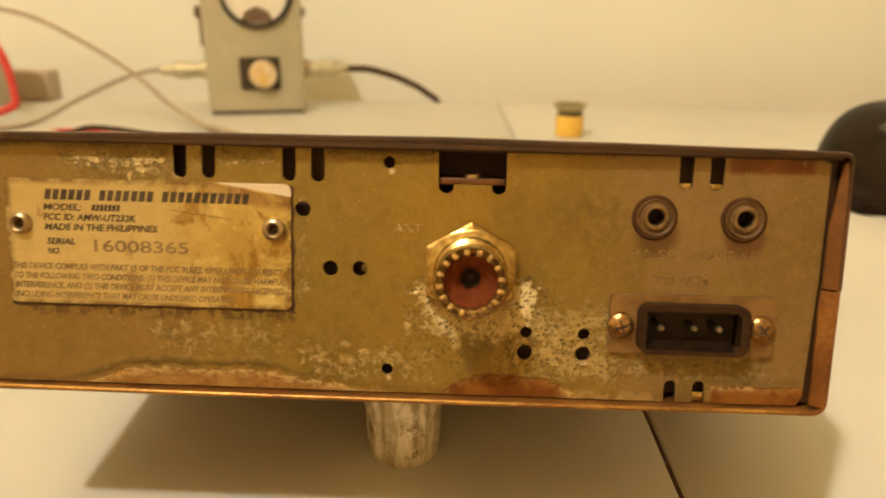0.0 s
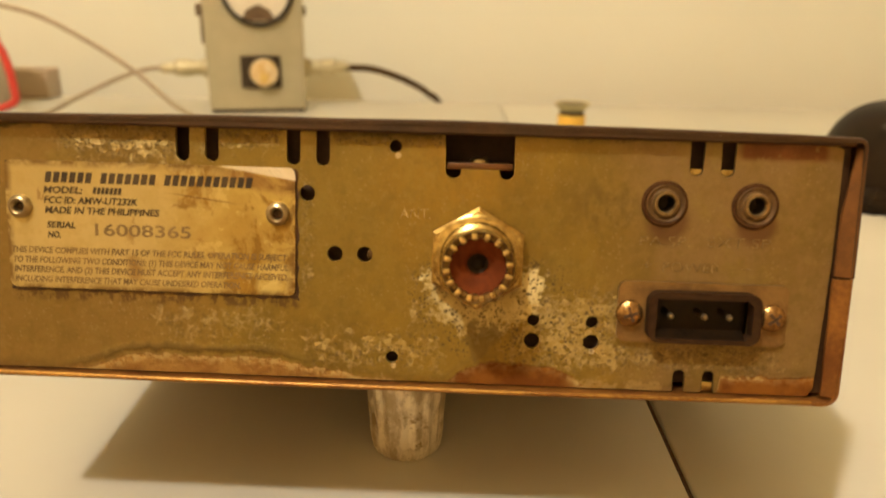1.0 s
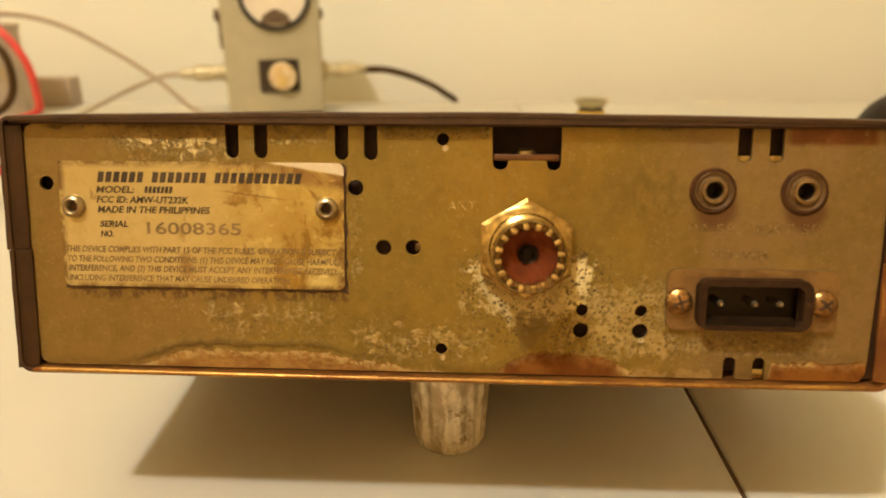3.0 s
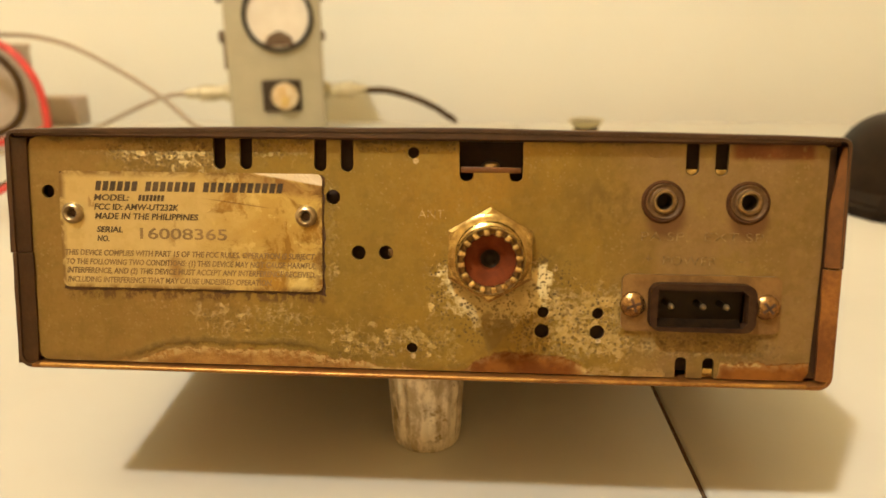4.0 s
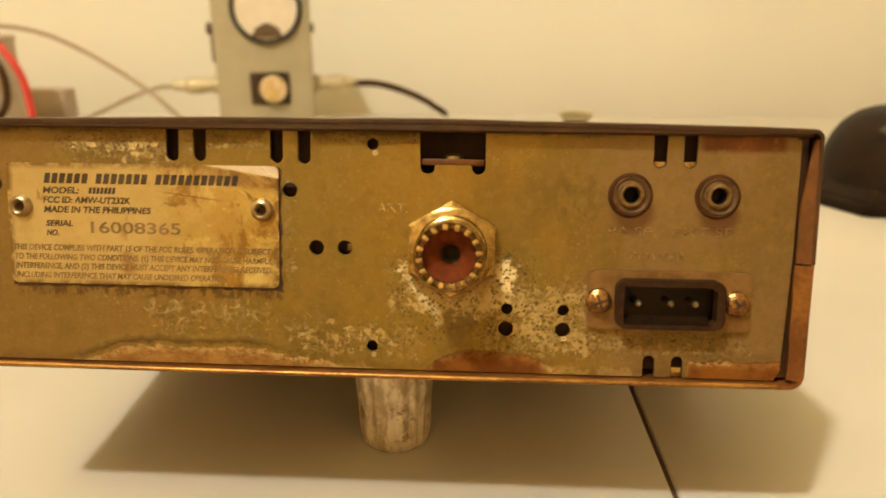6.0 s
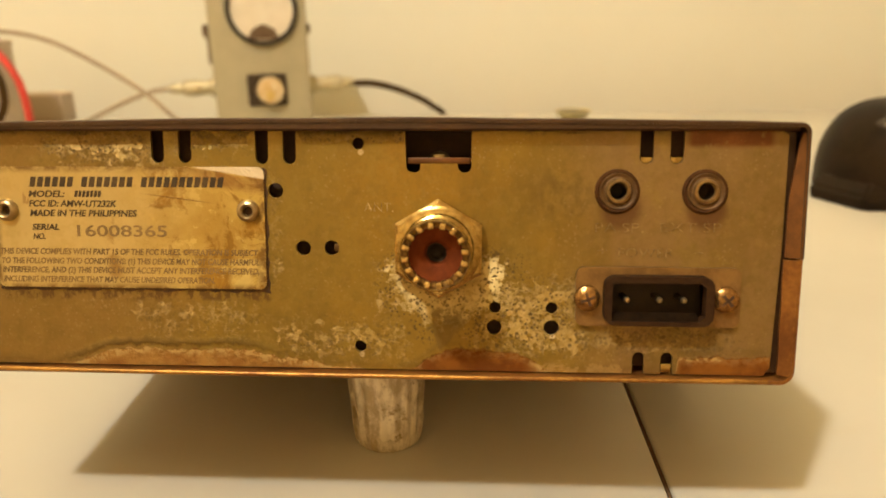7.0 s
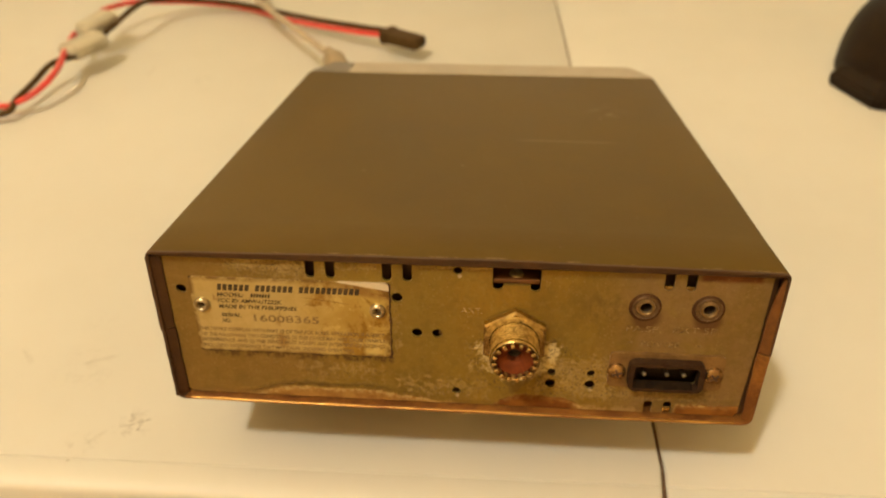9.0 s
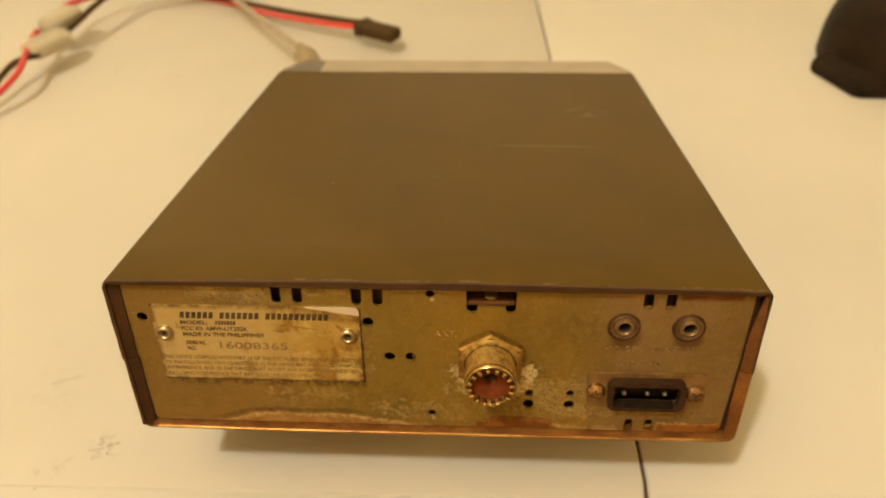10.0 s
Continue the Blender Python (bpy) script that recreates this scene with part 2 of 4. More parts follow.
    col = n.mix(n.mul(corner, 0.85), col, n.mix(n.ramp(cloud2, 0.4, 0.6), (0.150, 0.046, 0.018), (0.240, 0.090, 0.036)))
    grime = n.mul(n.ramp(n.z, -0.0036, -0.0018), n.ramp(n.noise(260, 5, 0.7, shift=(2, 2, 2)), 0.52, 0.62))
    col = n.mix(n.mul(grime, 0.45), col, (0.105, 0.066, 0.024))
    rough = n.add(n.mul(rust, 0.30), n.add(n.mul(n.math("MAXIMUM", crust_sheen, white), 0.19), n.add(n.mul(fine, 0.16), 0.30)))
    dull = n.math("MAXIMUM", n.math("MAXIMUM", rust, n.mul(pits, 0.7)), n.mul(shade_and_run, 0.4))
    metal = n.mul(n.math("SUBTRACT", 1.0, dull), n.add(n.mul(n.math("MAXIMUM", crust_sheen, white), 0.43), 0.52))
    bump = n.add(n.add(n.mul(fine, 0.13), n.mul(crust_sheen, 0.40)), n.add(n.mul(rust, -0.7), n.mul(n.mul(n.mul(rust, flaky), n.math("SUBTRACT", 1.0, red)), 0.6)))
    return n.finish(col, rough, metal, n.add(n.add(bump, n.mul(ridge, 0.7)), n.add(n.mul(pits, -0.25), n.mul(cloud2, 0.5))), 0.00028, 0.8, n.tilted(n.mul(n.mul(n.math("MAXIMUM", crust_sheen, white), n.math("SUBTRACT", 1.0, n.math("MAXIMUM", n.math("MAXIMUM", rust, shade_and_run), pits, True), True)), 0.36)), Specular_IOR_Level=n.add(n.mul(rust, -0.38), 0.5))


def make_label_metal():
    n = Nodes("stained_label_foil")
    big, mid, fine = n.noise(55, 6, 0.6), n.noise(170, 6, 0.7, distort=0.7), n.noise(900, 3)
    right = n.ramp(n.add(n.x, n.mul(n.add(big, -0.5), 0.03)), -0.064, -0.030)
    col = n.mix(n.ramp(big, 0.35, 0.65), (0.600, 0.490, 0.215), (0.540, 0.428, 0.172))
    col = n.mix(n.mul(n.ramp(n.noise(300, 5, 0.65, shift=(2, 9, 1)), 0.46, 0.62), 0.30), col, (0.470, 0.352, 0.102))
    col = n.mix(n.mul(right, 0.70), col, n.mix(n.ramp(big, 0.38, 0.62), (0.570, 0.420, 0.090), (0.430, 0.278, 0.039)))
    # brown tide marks towards one end
    cloudy = n.noise(85, 6, 0.68, shift=(6, 3, 3), distort=1.1)
    stain = n.ramp(n.add(n.add(n.mul(cloudy, 0.6), n.mul(mid, 0.4)), n.mul(right, 0.13)), 0.585, 0.665)
    col = n.mix(n.mul(stain, 0.78), col, n.mix(n.ramp(mid, 0.4, 0.6), (0.380, 0.215, 0.025), (0.270, 0.147, 0.021)))
    edge = n.mul(n.ramp(n.math("ABSOLUTE", n.add(cloudy, -0.53)), 0.0, 0.012, 1.0, 0.0), right)
    col = n.mix(n.mul(edge, 0.55), col, (0.250, 0.137, 0.021))
    pale = n.mul(n.ramp(n.noise(190, 5, 0.65, shift=(4, 1, 8)), 0.55, 0.63), n.add(n.mul(right, 0.8), 0.15))
    col = n.mix(n.mul(pale, 0.72), col, (0.700, 0.588, 0.221))
    patch = n.mul(n.disc(-0.0285, -0.0372, 0.0015, 0.0040), n.ramp(mid, 0.36, 0.5))
    col = n.mix(n.mul(patch, 0.75), col, (0.740, 0.651, 0.262))
    shade_and_run = n.mul(n.box(-0.0612, -0.0582, -0.037, -0.025, 0.0015), n.ramp(mid, 0.38, 0.6))
    col = n.mix(n.mul(shade_and_run, 0.75), col, (0.300, 0.163, 0.037))
    # torn corner with bare white foil above a brown streak
    slope = n.add(n.z, n.add(n.mul(n.x, 0.16), 0.0168))
    streak = n.mul(n.mul(n.ramp(slope, -0.0042, -0.0022), n.ramp(slope, -0.0002, 0.0002, 1.0, 0.0)), n.ramp(n.x, -0.044, -0.036))
    col = n.mix(n.mul(streak, n.ramp(mid, 0.3, 0.6, 0.35, 0.8)), col, (0.27, 0.140, 0.040))
    bare = n.mul(n.ramp(n.add(slope, n.mul(fine, 0.0003)), 0.0002, 0.0006), n.ramp(n.x, -0.0405, -0.0385))
    col = n.mix(bare, col, (0.78, 0.72, 0.58))
    rim = n.math("MAXIMUM", n.ramp(n.x, -0.0256, -0.0228), n.math("MAXIMUM", n.ramp(n.z, -0.0376, -0.0393), n.math("MAXIMUM", n.ramp(n.x, -0.0868, -0.0886), n.ramp(n.z, -0.0120, -0.0102))))
    col = n.mix(n.mul(n.mul(rim, n.math("SUBTRACT", 1.0, bare)), n.ramp(mid, 0.38, 0.56, 0.1, 0.9)), col, (0.19, 0.110, 0.030))
    scratch = n.mul(n.ramp(n.math("ABSOLUTE", n.add(n.z, n.add(n.mul(n.x, 0.13), 0.0232))), 0.0, 0.00022, 1.0, 0.0), n.box(-0.050, -0.037, -0.03, 0.0, 0.003))
    col = n.mix(n.mul(scratch, 0.8), col, (0.14, 0.07, 0.026))
    for x0, x1, z0, z1 in ((-0.0848, -0.0830, -0.0215, -0.0195), (-0.0815, -0.0800, -0.0190, -0.0162)):
        nick = n.mul(n.box(x0, x1, z0, z1, 0.0003), n.ramp(n.noise(700, 3, 0.6, stretch=(1, 1, 0.4)), 0.55, 0.62))
        col = n.mix(n.mul(nick, 0.6), col, (0.28, 0.16, 0.06))
    return n.finish(col, n.add(n.mul(fine, 0.2), 0.32), 0.55, n.add(fine, n.mul(stain, 0.8)), 0.0002, 0.6)


def make_shell_paint():
    n = Nodes("dark_brown_satin_paint")
    big, fine = n.noise(9, 5, 0.65), n.noise(1500, 2)
    col = n.mix(n.ramp(big, 0.34, 0.66), (0.076, 0.0435, 0.0036), (0.096, 0.0558, 0.0052))
    col = n.mix(n.mul(n.ramp(n.noise(60, 5, 0.7, shift=(6, 1, 2)), 0.5, 0.7), 0.12), col, (0.11, 0.074, 0.018))
    dust = n.ramp(n.noise(420, 2, 0.5, shift=(4, 4, 4)), 0.765, 0.80)
    col = n.mix(n.mul(dust, 0.5), col, (0.35, 0.30, 0.22))
    scuff = n.mul(n.disc(0.066, 0.155, 0.002, 0.015, "xy"), n.ramp(n.noise(140, 5, 0.7), 0.5, 0.7))
    scuff2 = n.mul(n.mul(n.ramp(n.math("ABSOLUTE", n.add(n.y, -0.108)), 0.0, 0.0012, 1.0, 0.0), n.box(0.022, 0.062, -1, 1, 0.006)), 0.5)
    col = n.mix(n.mul(n.math("MAXIMUM", scuff, scuff2), 0.55), col, (0.30, 0.24, 0.15))
    wear = n.mul(n.ramp(n.y, -0.0008, -0.0021), n.ramp(n.noise(70, 5, 0.75, shift=(2, 0, 0)), 0.52, 0.62))
    col = n.mix(n.mul(wear, 0.22), col, (0.38, 0.30, 0.18))
    return n.finish(col, n.add(n.mul(big, 0.12), 0.36), 0.0, n.add(fine, n.mul(n.noise(300, 3), 0.6)), 0.0001, 0.35, Specular_IOR_Level=0.17)


def make_table_top():
    n = Nodes("white_laminate")
    big, mid, fine = n.noise(5, 5), n.noise(60, 5, 0.65), n.noise(1200, 2)
    col = n.mix(n.ramp(big, 0.3, 0.7), (0.605, 0.592, 0.517), (0.565, 0.552, 0.477))
    col = n.mix(n.mul(n.ramp(mid, 0.58, 0.75), 0.10), col, (0.55, 0.47, 0.34))
    for x0, y0, x1, y1, w, k in ((-0.1385, 0.0239, -0.1305, 0.0276, 0.00042, 0.7), (-0.1402, 0.0299, -0.1373, 0.0269, 0.00035, 0.55), (-0.1342, 0.0214, -0.1341, 0.0240, 0.00050, 0.8),
                                 (-0.1399, 0.0263, -0.1357, 0.0251, 0.00035, 0.6), (-0.1735, 0.0560, -0.1600, 0.0625, 0.0016, 0.16), (-0.2060, 0.0640, -0.1985, 0.0560, 0.0018, 0.12),
                                 (-0.1530, 0.0140, -0.1470, 0.0205, 0.0015, 0.12), (-0.2612, 0.350, -0.2606, 0.3689, 0.0007, 0.25), (-0.1567, 0.0056, -0.1561, 0.0060, 0.0007, 0.8)):
        m = n.mul(n.stroke(x0, y0, x1, y1, w), n.ramp(n.noise(500, 3, 0.6), 0.36, 0.5))
        col = n.mix(n.mul(m, k), col, (0.13, 0.10, 0.07))
    for x, y, r, k, s in ((-0.137, 0.025, 0.011, 0.30, 170), (-0.170, 0.055, 0.020, 0.10, 90), (-0.176, 0.082, 0.014, 0.07, 150), (-0.155, 0.012, 0.010, 0.20, 160), (-0.215, 0.345, 0.012, 0.14, 170)):
        m = n.mul(n.disc(x, y, r * 0.15, r, "xy"), n.ramp(n.noise(s, 4, 0.7, distort=1.5, shift=(x * 40, 0, 0)), 0.50, 0.60))
        col = n.mix(n.mul(m, k), col, (0.16, 0.13, 0.10))
    return n.finish(col, n.add(n.mul(big, 0.1), 0.42), 0.0, n.add(n.mul(mid, 0.4), fine), 0.0001, 0.3, Specular_IOR_Level=0.4)


PANEL = make_panel_metal()
LABEL = make_label_metal()
SHELL = make_shell_paint()
TABLE = make_table_top()
PRIMER = grained("rusted_red_brown_steel", (0.180, 0.076, 0.020), (0.108, 0.043, 0.012), 120, 0.42, 0.25, 0.0002)
# rim paint, also the darker colour that shades the left lips
RIM = grained("dark_maroon_paint_and_shade", (0.064, 0.029, 0.011), (0.042, 0.019, 0.008), 110, 0.40, 0.0, 0.0003)
COPPER = grained("rusty_copper_edge_and_bounce", (0.33, 0.150, 0.034), (0.15, 0.057, 0.016), 90, 0.34, 0.4, 0.0003)
BEADED = grained("bright_copper_edge", (0.52, 0.295, 0.068), (0.21, 0.090, 0.020), 55, 0.32, 0.55, 0.0002)
DARK = grained("dark_dirty_steel", (0.035, 0.024, 0.014), (0.06, 0.04, 0.022), 200, 0.6, 0.2)
CRUST = grained("dark_brown_rust_crust", (0.105, 0.050, 0.018), (0.050, 0.026, 0.012), 400, 0.7)
# dark mottling is tarnish plus dark reflections put into colour
BRASS = grained("gold_tarnish_and_reflections", (0.66, 0.515, 0.210), (0.34, 0.240, 0.082), 420, 0.22, 0.95, 0.0002, 0.10)
BRIGHT = grained("polished_gold_plating", (0.88, 0.72, 0.36), (0.34, 0.23, 0.080), 900, 0.12, 0.95, 0.0003, 0.06)
MOUTH = grained("dull_dark_gold", (0.34, 0.215, 0.070), (0.17, 0.100, 0.032), 300, 0.35, 0.8, 0.0002)
NICKEL = grained("dull_nickel", (0.52, 0.44, 0.28), (0.32, 0.25, 0.135), 220, 0.32, 0.85, 0.0001)
JOINT = grained("brown_joint_dirt", (0.120, 0.068, 0.026), (0.070, 0.040, 0.015), 300, 0.8)
OLDBRASS = grained("grimy_brass", (0.17, 0.105, 0.040), (0.085, 0.050, 0.020), 260, 0.42, 0.6, 0.0002)
WORN = grained("worn_yellow_brass", (0.32, 0.210, 0.080), (0.17, 0.105, 0.038), 300, 0.38, 0.5, 0.0002)
# bright and dark flecks put glints of the stamped relief into colour
STAMP = grained("stamped_glint", (0.80, 0.64, 0.34), (0.080, 0.050, 0.018), 700, 0.30, 0.6, 0.0001)
FAINT = grained("faint_stamped_glint", (0.50, 0.375, 0.165), (0.095, 0.060, 0.022), 600, 0.35, 0.55, 0.0001)
BAKELITE = grained("red_brown_bakelite", (0.165, 0.038, 0.008), (0.105, 0.024, 0.006), 220, 0.7, 0.0, 0.0001, Specular_IOR_Level=0.10)
BLACK = grained("black_plastic", (0.018, 0.015, 0.012), (0.030, 0.025, 0.019), 160, 0.40)


def make_dome():
    n = Nodes("scuffed_black_plastic")
    big, fine = n.noise(40, 5), n.noise(600, 3)
    col = n.mix(n.ramp(big, 0.35, 0.65), (0.013, 0.008, 0.004), (0.023, 0.014, 0.007))
    chip = n.mul(n.mul(n.disc(-0.034, 0.055, 0.002, 0.007), n.ramp(n.y, -0.02, -0.03)), n.ramp(n.noise(200, 3), 0.4, 0.55))
    col = n.mix(chip, col, (0.40, 0.36, 0.28))
    return n.finish(col, n.add(n.mul(big, 0.2), 0.38), 0.0, fine, 0.0001, 0.3, Specular_IOR_Level=0.12)


WIREBLACK = grained("faded_black_wire_jacket", (0.078, 0.044, 0.012), (0.056, 0.031, 0.009), 160, 0.65, Specular_IOR_Level=0.15)
DOME = make_dome()
DUSTY = grained("dusty_black_plastic", (0.026, 0.012, 0.006), (0.050, 0.026, 0.012), 260, 0.6, Specular_IOR_Level=0.1)
DUST = grained("brown_dust_film", (0.030, 0.017, 0.007), (0.014, 0.008, 0.004), 300, 0.75, Specular_IOR_Level=0.12)
# interior brown lifted above black, haze over the openings put into colour
INNER = grained("haze_brown_interior", (0.088, 0.047, 0.025), (0.060, 0.032, 0.018), 120, 0.7)
PINKPLATE = grained("copper_tinted_plate", (0.285, 0.170, 0.058), (0.185, 0.104, 0.036), 170, 0.36, 0.4)
SCREW = grained("coppery_screw_plating", (0.50, 0.31, 0.115), (0.15, 0.080, 0.030), 480, 0.24, 0.8, 0.0004)
GRIME = grained("dark_brown_grime", (0.085, 0.038, 0.013), (0.050, 0.023, 0.009), 300, 0.75, Specular_IOR_Level=0.1)
# near-black that puts the shade inside holes and sockets into colour
GAP = grained("recess_shade", (0.022, 0.014, 0.008), (0.040, 0.025, 0.012), 260, 0.7)
JACK = grained("grimy_brown_brass", (0.165, 0.096, 0.034), (0.085, 0.046, 0.017), 280, 0.5, 0.3, 0.0002)
INK = grained("black_print", (0.034, 0.022, 0.010), (0.085, 0.055, 0.022), 190, 0.7)
FADED = grained("faded_brown_print", (0.140, 0.092, 0.036), (0.29, 0.20, 0.075), 150, 0.6)
BEZEL = grained("brushed_silver_plastic", (0.41, 0.355, 0.265), (0.37, 0.315, 0.230), 60, 0.40, 0.2)
# bezel colour with the cable connector's shadow put in
BEZELSHADE = grained("shaded_bezel_plastic", (0.16, 0.14, 0.115), (0.12, 0.105, 0.085), 60, 0.4)


def make_worn_chrome():
    n = Nodes("worn_chrome")
    streak, blot, fine = n.noise(300, 4, 0.6, stretch=(1, 1, 0.22)), n.noise(210, 5, 0.65, stretch=(1, 1, 0.7)), n.noise(900, 3)
    col = n.mix(n.ramp(n.add(n.mul(streak, 0.42), n.mul(blot, 0.58)), 0.40, 0.60), (0.46, 0.365, 0.215), (0.84, 0.75, 0.56))
    col = n.mix(n.ramp(n.noise(120, 4, 0.7, shift=(3, 5, 2)), 0.58, 0.68), col, (0.34, 0.245, 0.11))
    return n.finish(col, n.add(n.mul(fine, 0.25), 0.24), 0.45, n.add(streak, n.mul(fine, 0.4)), 0.0004, 0.6)


CHROME = make_worn_chrome()
MASK = grained("brown_dial_mask", (0.155, 0.100, 0.055), (0.105, 0.066, 0.036), 90, 0.5)
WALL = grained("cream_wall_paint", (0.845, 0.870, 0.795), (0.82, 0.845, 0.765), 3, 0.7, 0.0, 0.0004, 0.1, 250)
# for the unseen walls and ceiling, tinted to warm the bounced light
BOUNCEWALL = grained("warm_bounce_wall_tint", (0.83, 0.648, 0.335), (0.80, 0.618, 0.315), 3, 0.7, 0.0, 0.0004, 0.1, 250)
FLOOR = grained("brown_floor", (0.25, 0.145, 0.065), (0.33, 0.20, 0.095), 6, 0.6)
GREY = grained("grey_hammered_enamel", (0.450, 0.418, 0.290), (0.400, 0.370, 0.255), 40, 0.42, 0.0, 0.0003, 0.08, 350)
PALEMETAL = grained("pale_dull_metal", (0.58, 0.535, 0.36), (0.48, 0.435, 0.27), 60, 0.42, 0.3)
DULLGREY = grained("dull_grey_brown", (0.47, 0.385, 0.29), (0.42, 0.345, 0.26), 30, 0.55)
TINGREY = grained("dull_tin", (0.56, 0.48, 0.38), (0.47, 0.40, 0.31), 50, 0.5, 0.1)
CREAM = grained("cream_dial_face", (0.80, 0.76, 0.66), (0.74, 0.69, 0.58), 60, 0.5)
MARK = grained("pale_yellow_mark", (0.72, 0.55, 0.20), (0.62, 0.44, 0.14), 60, 0.4)
ELEMENT = grained("mottled_cream_and_gold", (0.80, 0.72, 0.54), (0.62, 0.43, 0.16), 150, 0.35, 0.2)
CAPRIM = grained("pale_olive_plastic", (0.50, 0.45, 0.25), (0.42, 0.37, 0.19), 60, 0.35)
AMBER = grained("amber_plastic", (0.86, 0.56, 0.10), (0.74, 0.45, 0.06), 60, 0.25)
RED = grained("red_wire_jacket", (0.66, 0.062, 0.048), (0.56, 0.048, 0.038), 80, 0.38)
WHITEPL = grained("milky_nylon", (0.74, 0.70, 0.55), (0.66, 0.60, 0.45), 60, 0.50, 0.0, 0.0003, 0.12, 900.0, 0.4, Transmission_Weight=0.5, IOR=1.3)
GREYCABLE = grained("grey_cable_jacket", (0.40, 0.335, 0.235), (0.345, 0.285, 0.20), 60, 0.5)
DULLCAP = grained("dull_grey_brown_plating", (0.36, 0.285, 0.175), (0.27, 0.205, 0.115), 120, 0.45, 0.3)



# ---- mesh tools ----
def thing(name, m=Matrix(), label="", category="", group="", kind=""):
    ob = new(name)
    ob.matrix_world = m
    return tagged(ob, label, category, group, kind)


def mesh_of(name, bm, mats, smooth=35.0):
    bmesh.ops.recalc_face_normals(bm, faces=bm.faces)
    me = bpy.data.meshes.new(name)
    bm.to_mesh(me)
    bm.free()
    for m in mats if isinstance(mats, (list, tuple)) else (mats,):
        me.materials.append(m)
    if smooth:
        me.shade_smooth()
        me.set_sharp_from_angle(angle=radians(smooth))
    return me


def part(name, bm, mats, parent, label="", smooth=35.0):
    """One mesh under a thing or under a part."""
    ob = new(name, mesh_of(name, bm, mats, smooth))
    ob.parent = parent
    if label:
        ob["label"] = label
    return ob


def solo(name, bm, mats, label="", category="", group="", kind="", smooth=35.0):
    return tagged(new(name, mesh_of(name, bm, mats, smooth)), label, category, group, kind)


def block(x0, x1, y0, y1, z0, z1, bevel=0.0, segments=2, bm=None):
    bm = bm or bmesh.new()
    r = bmesh.ops.create_cube(bm, size=1.0)
    vs = r["verts"]
    for v in vs:
        v.co = ((x0 + x1) / 2 + v.co.x * (x1 - x0), (y0 + y1) / 2 + v.co.y * (y1 - y0), (z0 + z1) / 2 + v.co.z * (z1 - z0))
    if bevel:
        es = list({e for v in vs for e in v.link_edges})
        bmesh.ops.bevel(bm, geom=es, offset=bevel, segments=segments, affect="EDGES", profile=0.5)
    return bm


def lathe(profile, m=Matrix(), n=32, bm=None):
    """Spins (radius, height) pairs about z, then lays the result by m. Ends on the axis are closed."""
    bm = bm or bmesh.new()
    rings = []
    for r, h in profile:
        if r < 1e-7:
            rings.append([bm.verts.new(m @ Vector((0, 0, h)))])
        else:
            rings.append([bm.verts.new(m @ Vector((r * math.cos(2 * math.pi * i / n), r * math.sin(2 * math.pi * i / n), h))) for i in range(n)])
    for a, b in zip(rings, rings[1:]):
        for i in range(n):
            j = (i + 1) % n
            if len(a) == 1 and len(b) == 1:
                continue
            if len(a) == 1:
                bm.faces.new((a[0], b[i], b[j]))
            elif len(b) == 1:
                bm.faces.new((a[i], a[j], b[0]))
            else:
                bm.faces.new((a[i], a[j], b[j], b[i]))
    return bm


def smooth_path(points, steps=8):
    """A soft line through the points."""
    p = [Vector(q) for q in points]
    p = [2 * p[0] - p[1]] + p + [2 * p[-1] - p[-2]]
    out = []
    for i in range(1, len(p) - 2):
        a, b, c, d = p[i - 1:i + 3]
        for k in range(steps):
            t = k / steps
            out.append(0.5 * ((2 * b) + (c - a) * t + (2 * a - 5 * b + 4 * c - d) * t * t + (3 * b - a - 3 * c + d) * t ** 3))
    return out + [p[-2]]


def tube(points, r, n=10, steps=8, bm=None):
    bm = bm or bmesh.new()
    path = smooth_path(points, steps)
    side = Vector((0.3, 0.2, 1)).normalized()
    rings = []
    for i, q in enumerate(path):
        way = (path[min(i + 1, len(path) - 1)] - path[max(i - 1, 0)]).normalized()
        side = (side - way * side.dot(way)).normalized()
        up = way.cross(side)
        rings.append([bm.verts.new(q + r * (math.cos(2 * math.pi * k / n) * side + math.sin(2 * math.pi * k / n) * up)) for k in range(n)])
    for a, b in zip(rings, rings[1:]):
        for k in range(n):
            bm.faces.new((a[k], a[(k + 1) % n], b[(k + 1) % n], b[k]))
    bm.faces.new(rings[0][::-1])
    bm.faces.new(rings[-1])
    return bm


def circle(x, z, r, n=18):
    return [(x + r * math.cos(2 * math.pi * i / n), z + r * math.sin(2 * math.pi * i / n)) for i in range(n)]


def round_rect(x0, x1, z0, z1, r, n=5):
    out = []
    for cx, cz, a in ((x1 - r, z1 - r, 0), (x0 + r, z1 - r, 90), (x0 + r, z0 + r, 180), (x1 - r, z0 + r, 270)):
        out += [(cx + r * math.cos(radians(a + 90 * i / n)), cz + r * math.sin(radians(a + 90 * i / n))) for i in range(n + 1)]
    return out


def plate(outline, holes, y0, y1):
    """A flat sheet in the xz plane with holes through it, from y0 (front) to y1."""
    bm = bmesh.new()
    for loop in [outline] + list(holes):
        vs = [bm.verts.new((x, y0, z)) for x, z in loop]
        for a, b in zip(vs, vs[1:] + vs[:1]):
            bm.edges.new((a, b))
    bmesh.ops.triangle_fill(bm, use_beauty=True, use_dissolve=False, edges=list(bm.edges))
    r = bmesh.ops.extrude_face_region(bm, geom=list(bm.faces))
    for g in r["geom"]:
        if isinstance(g, bmesh.types.BMVert):
            g.co.y = y1
    return bm


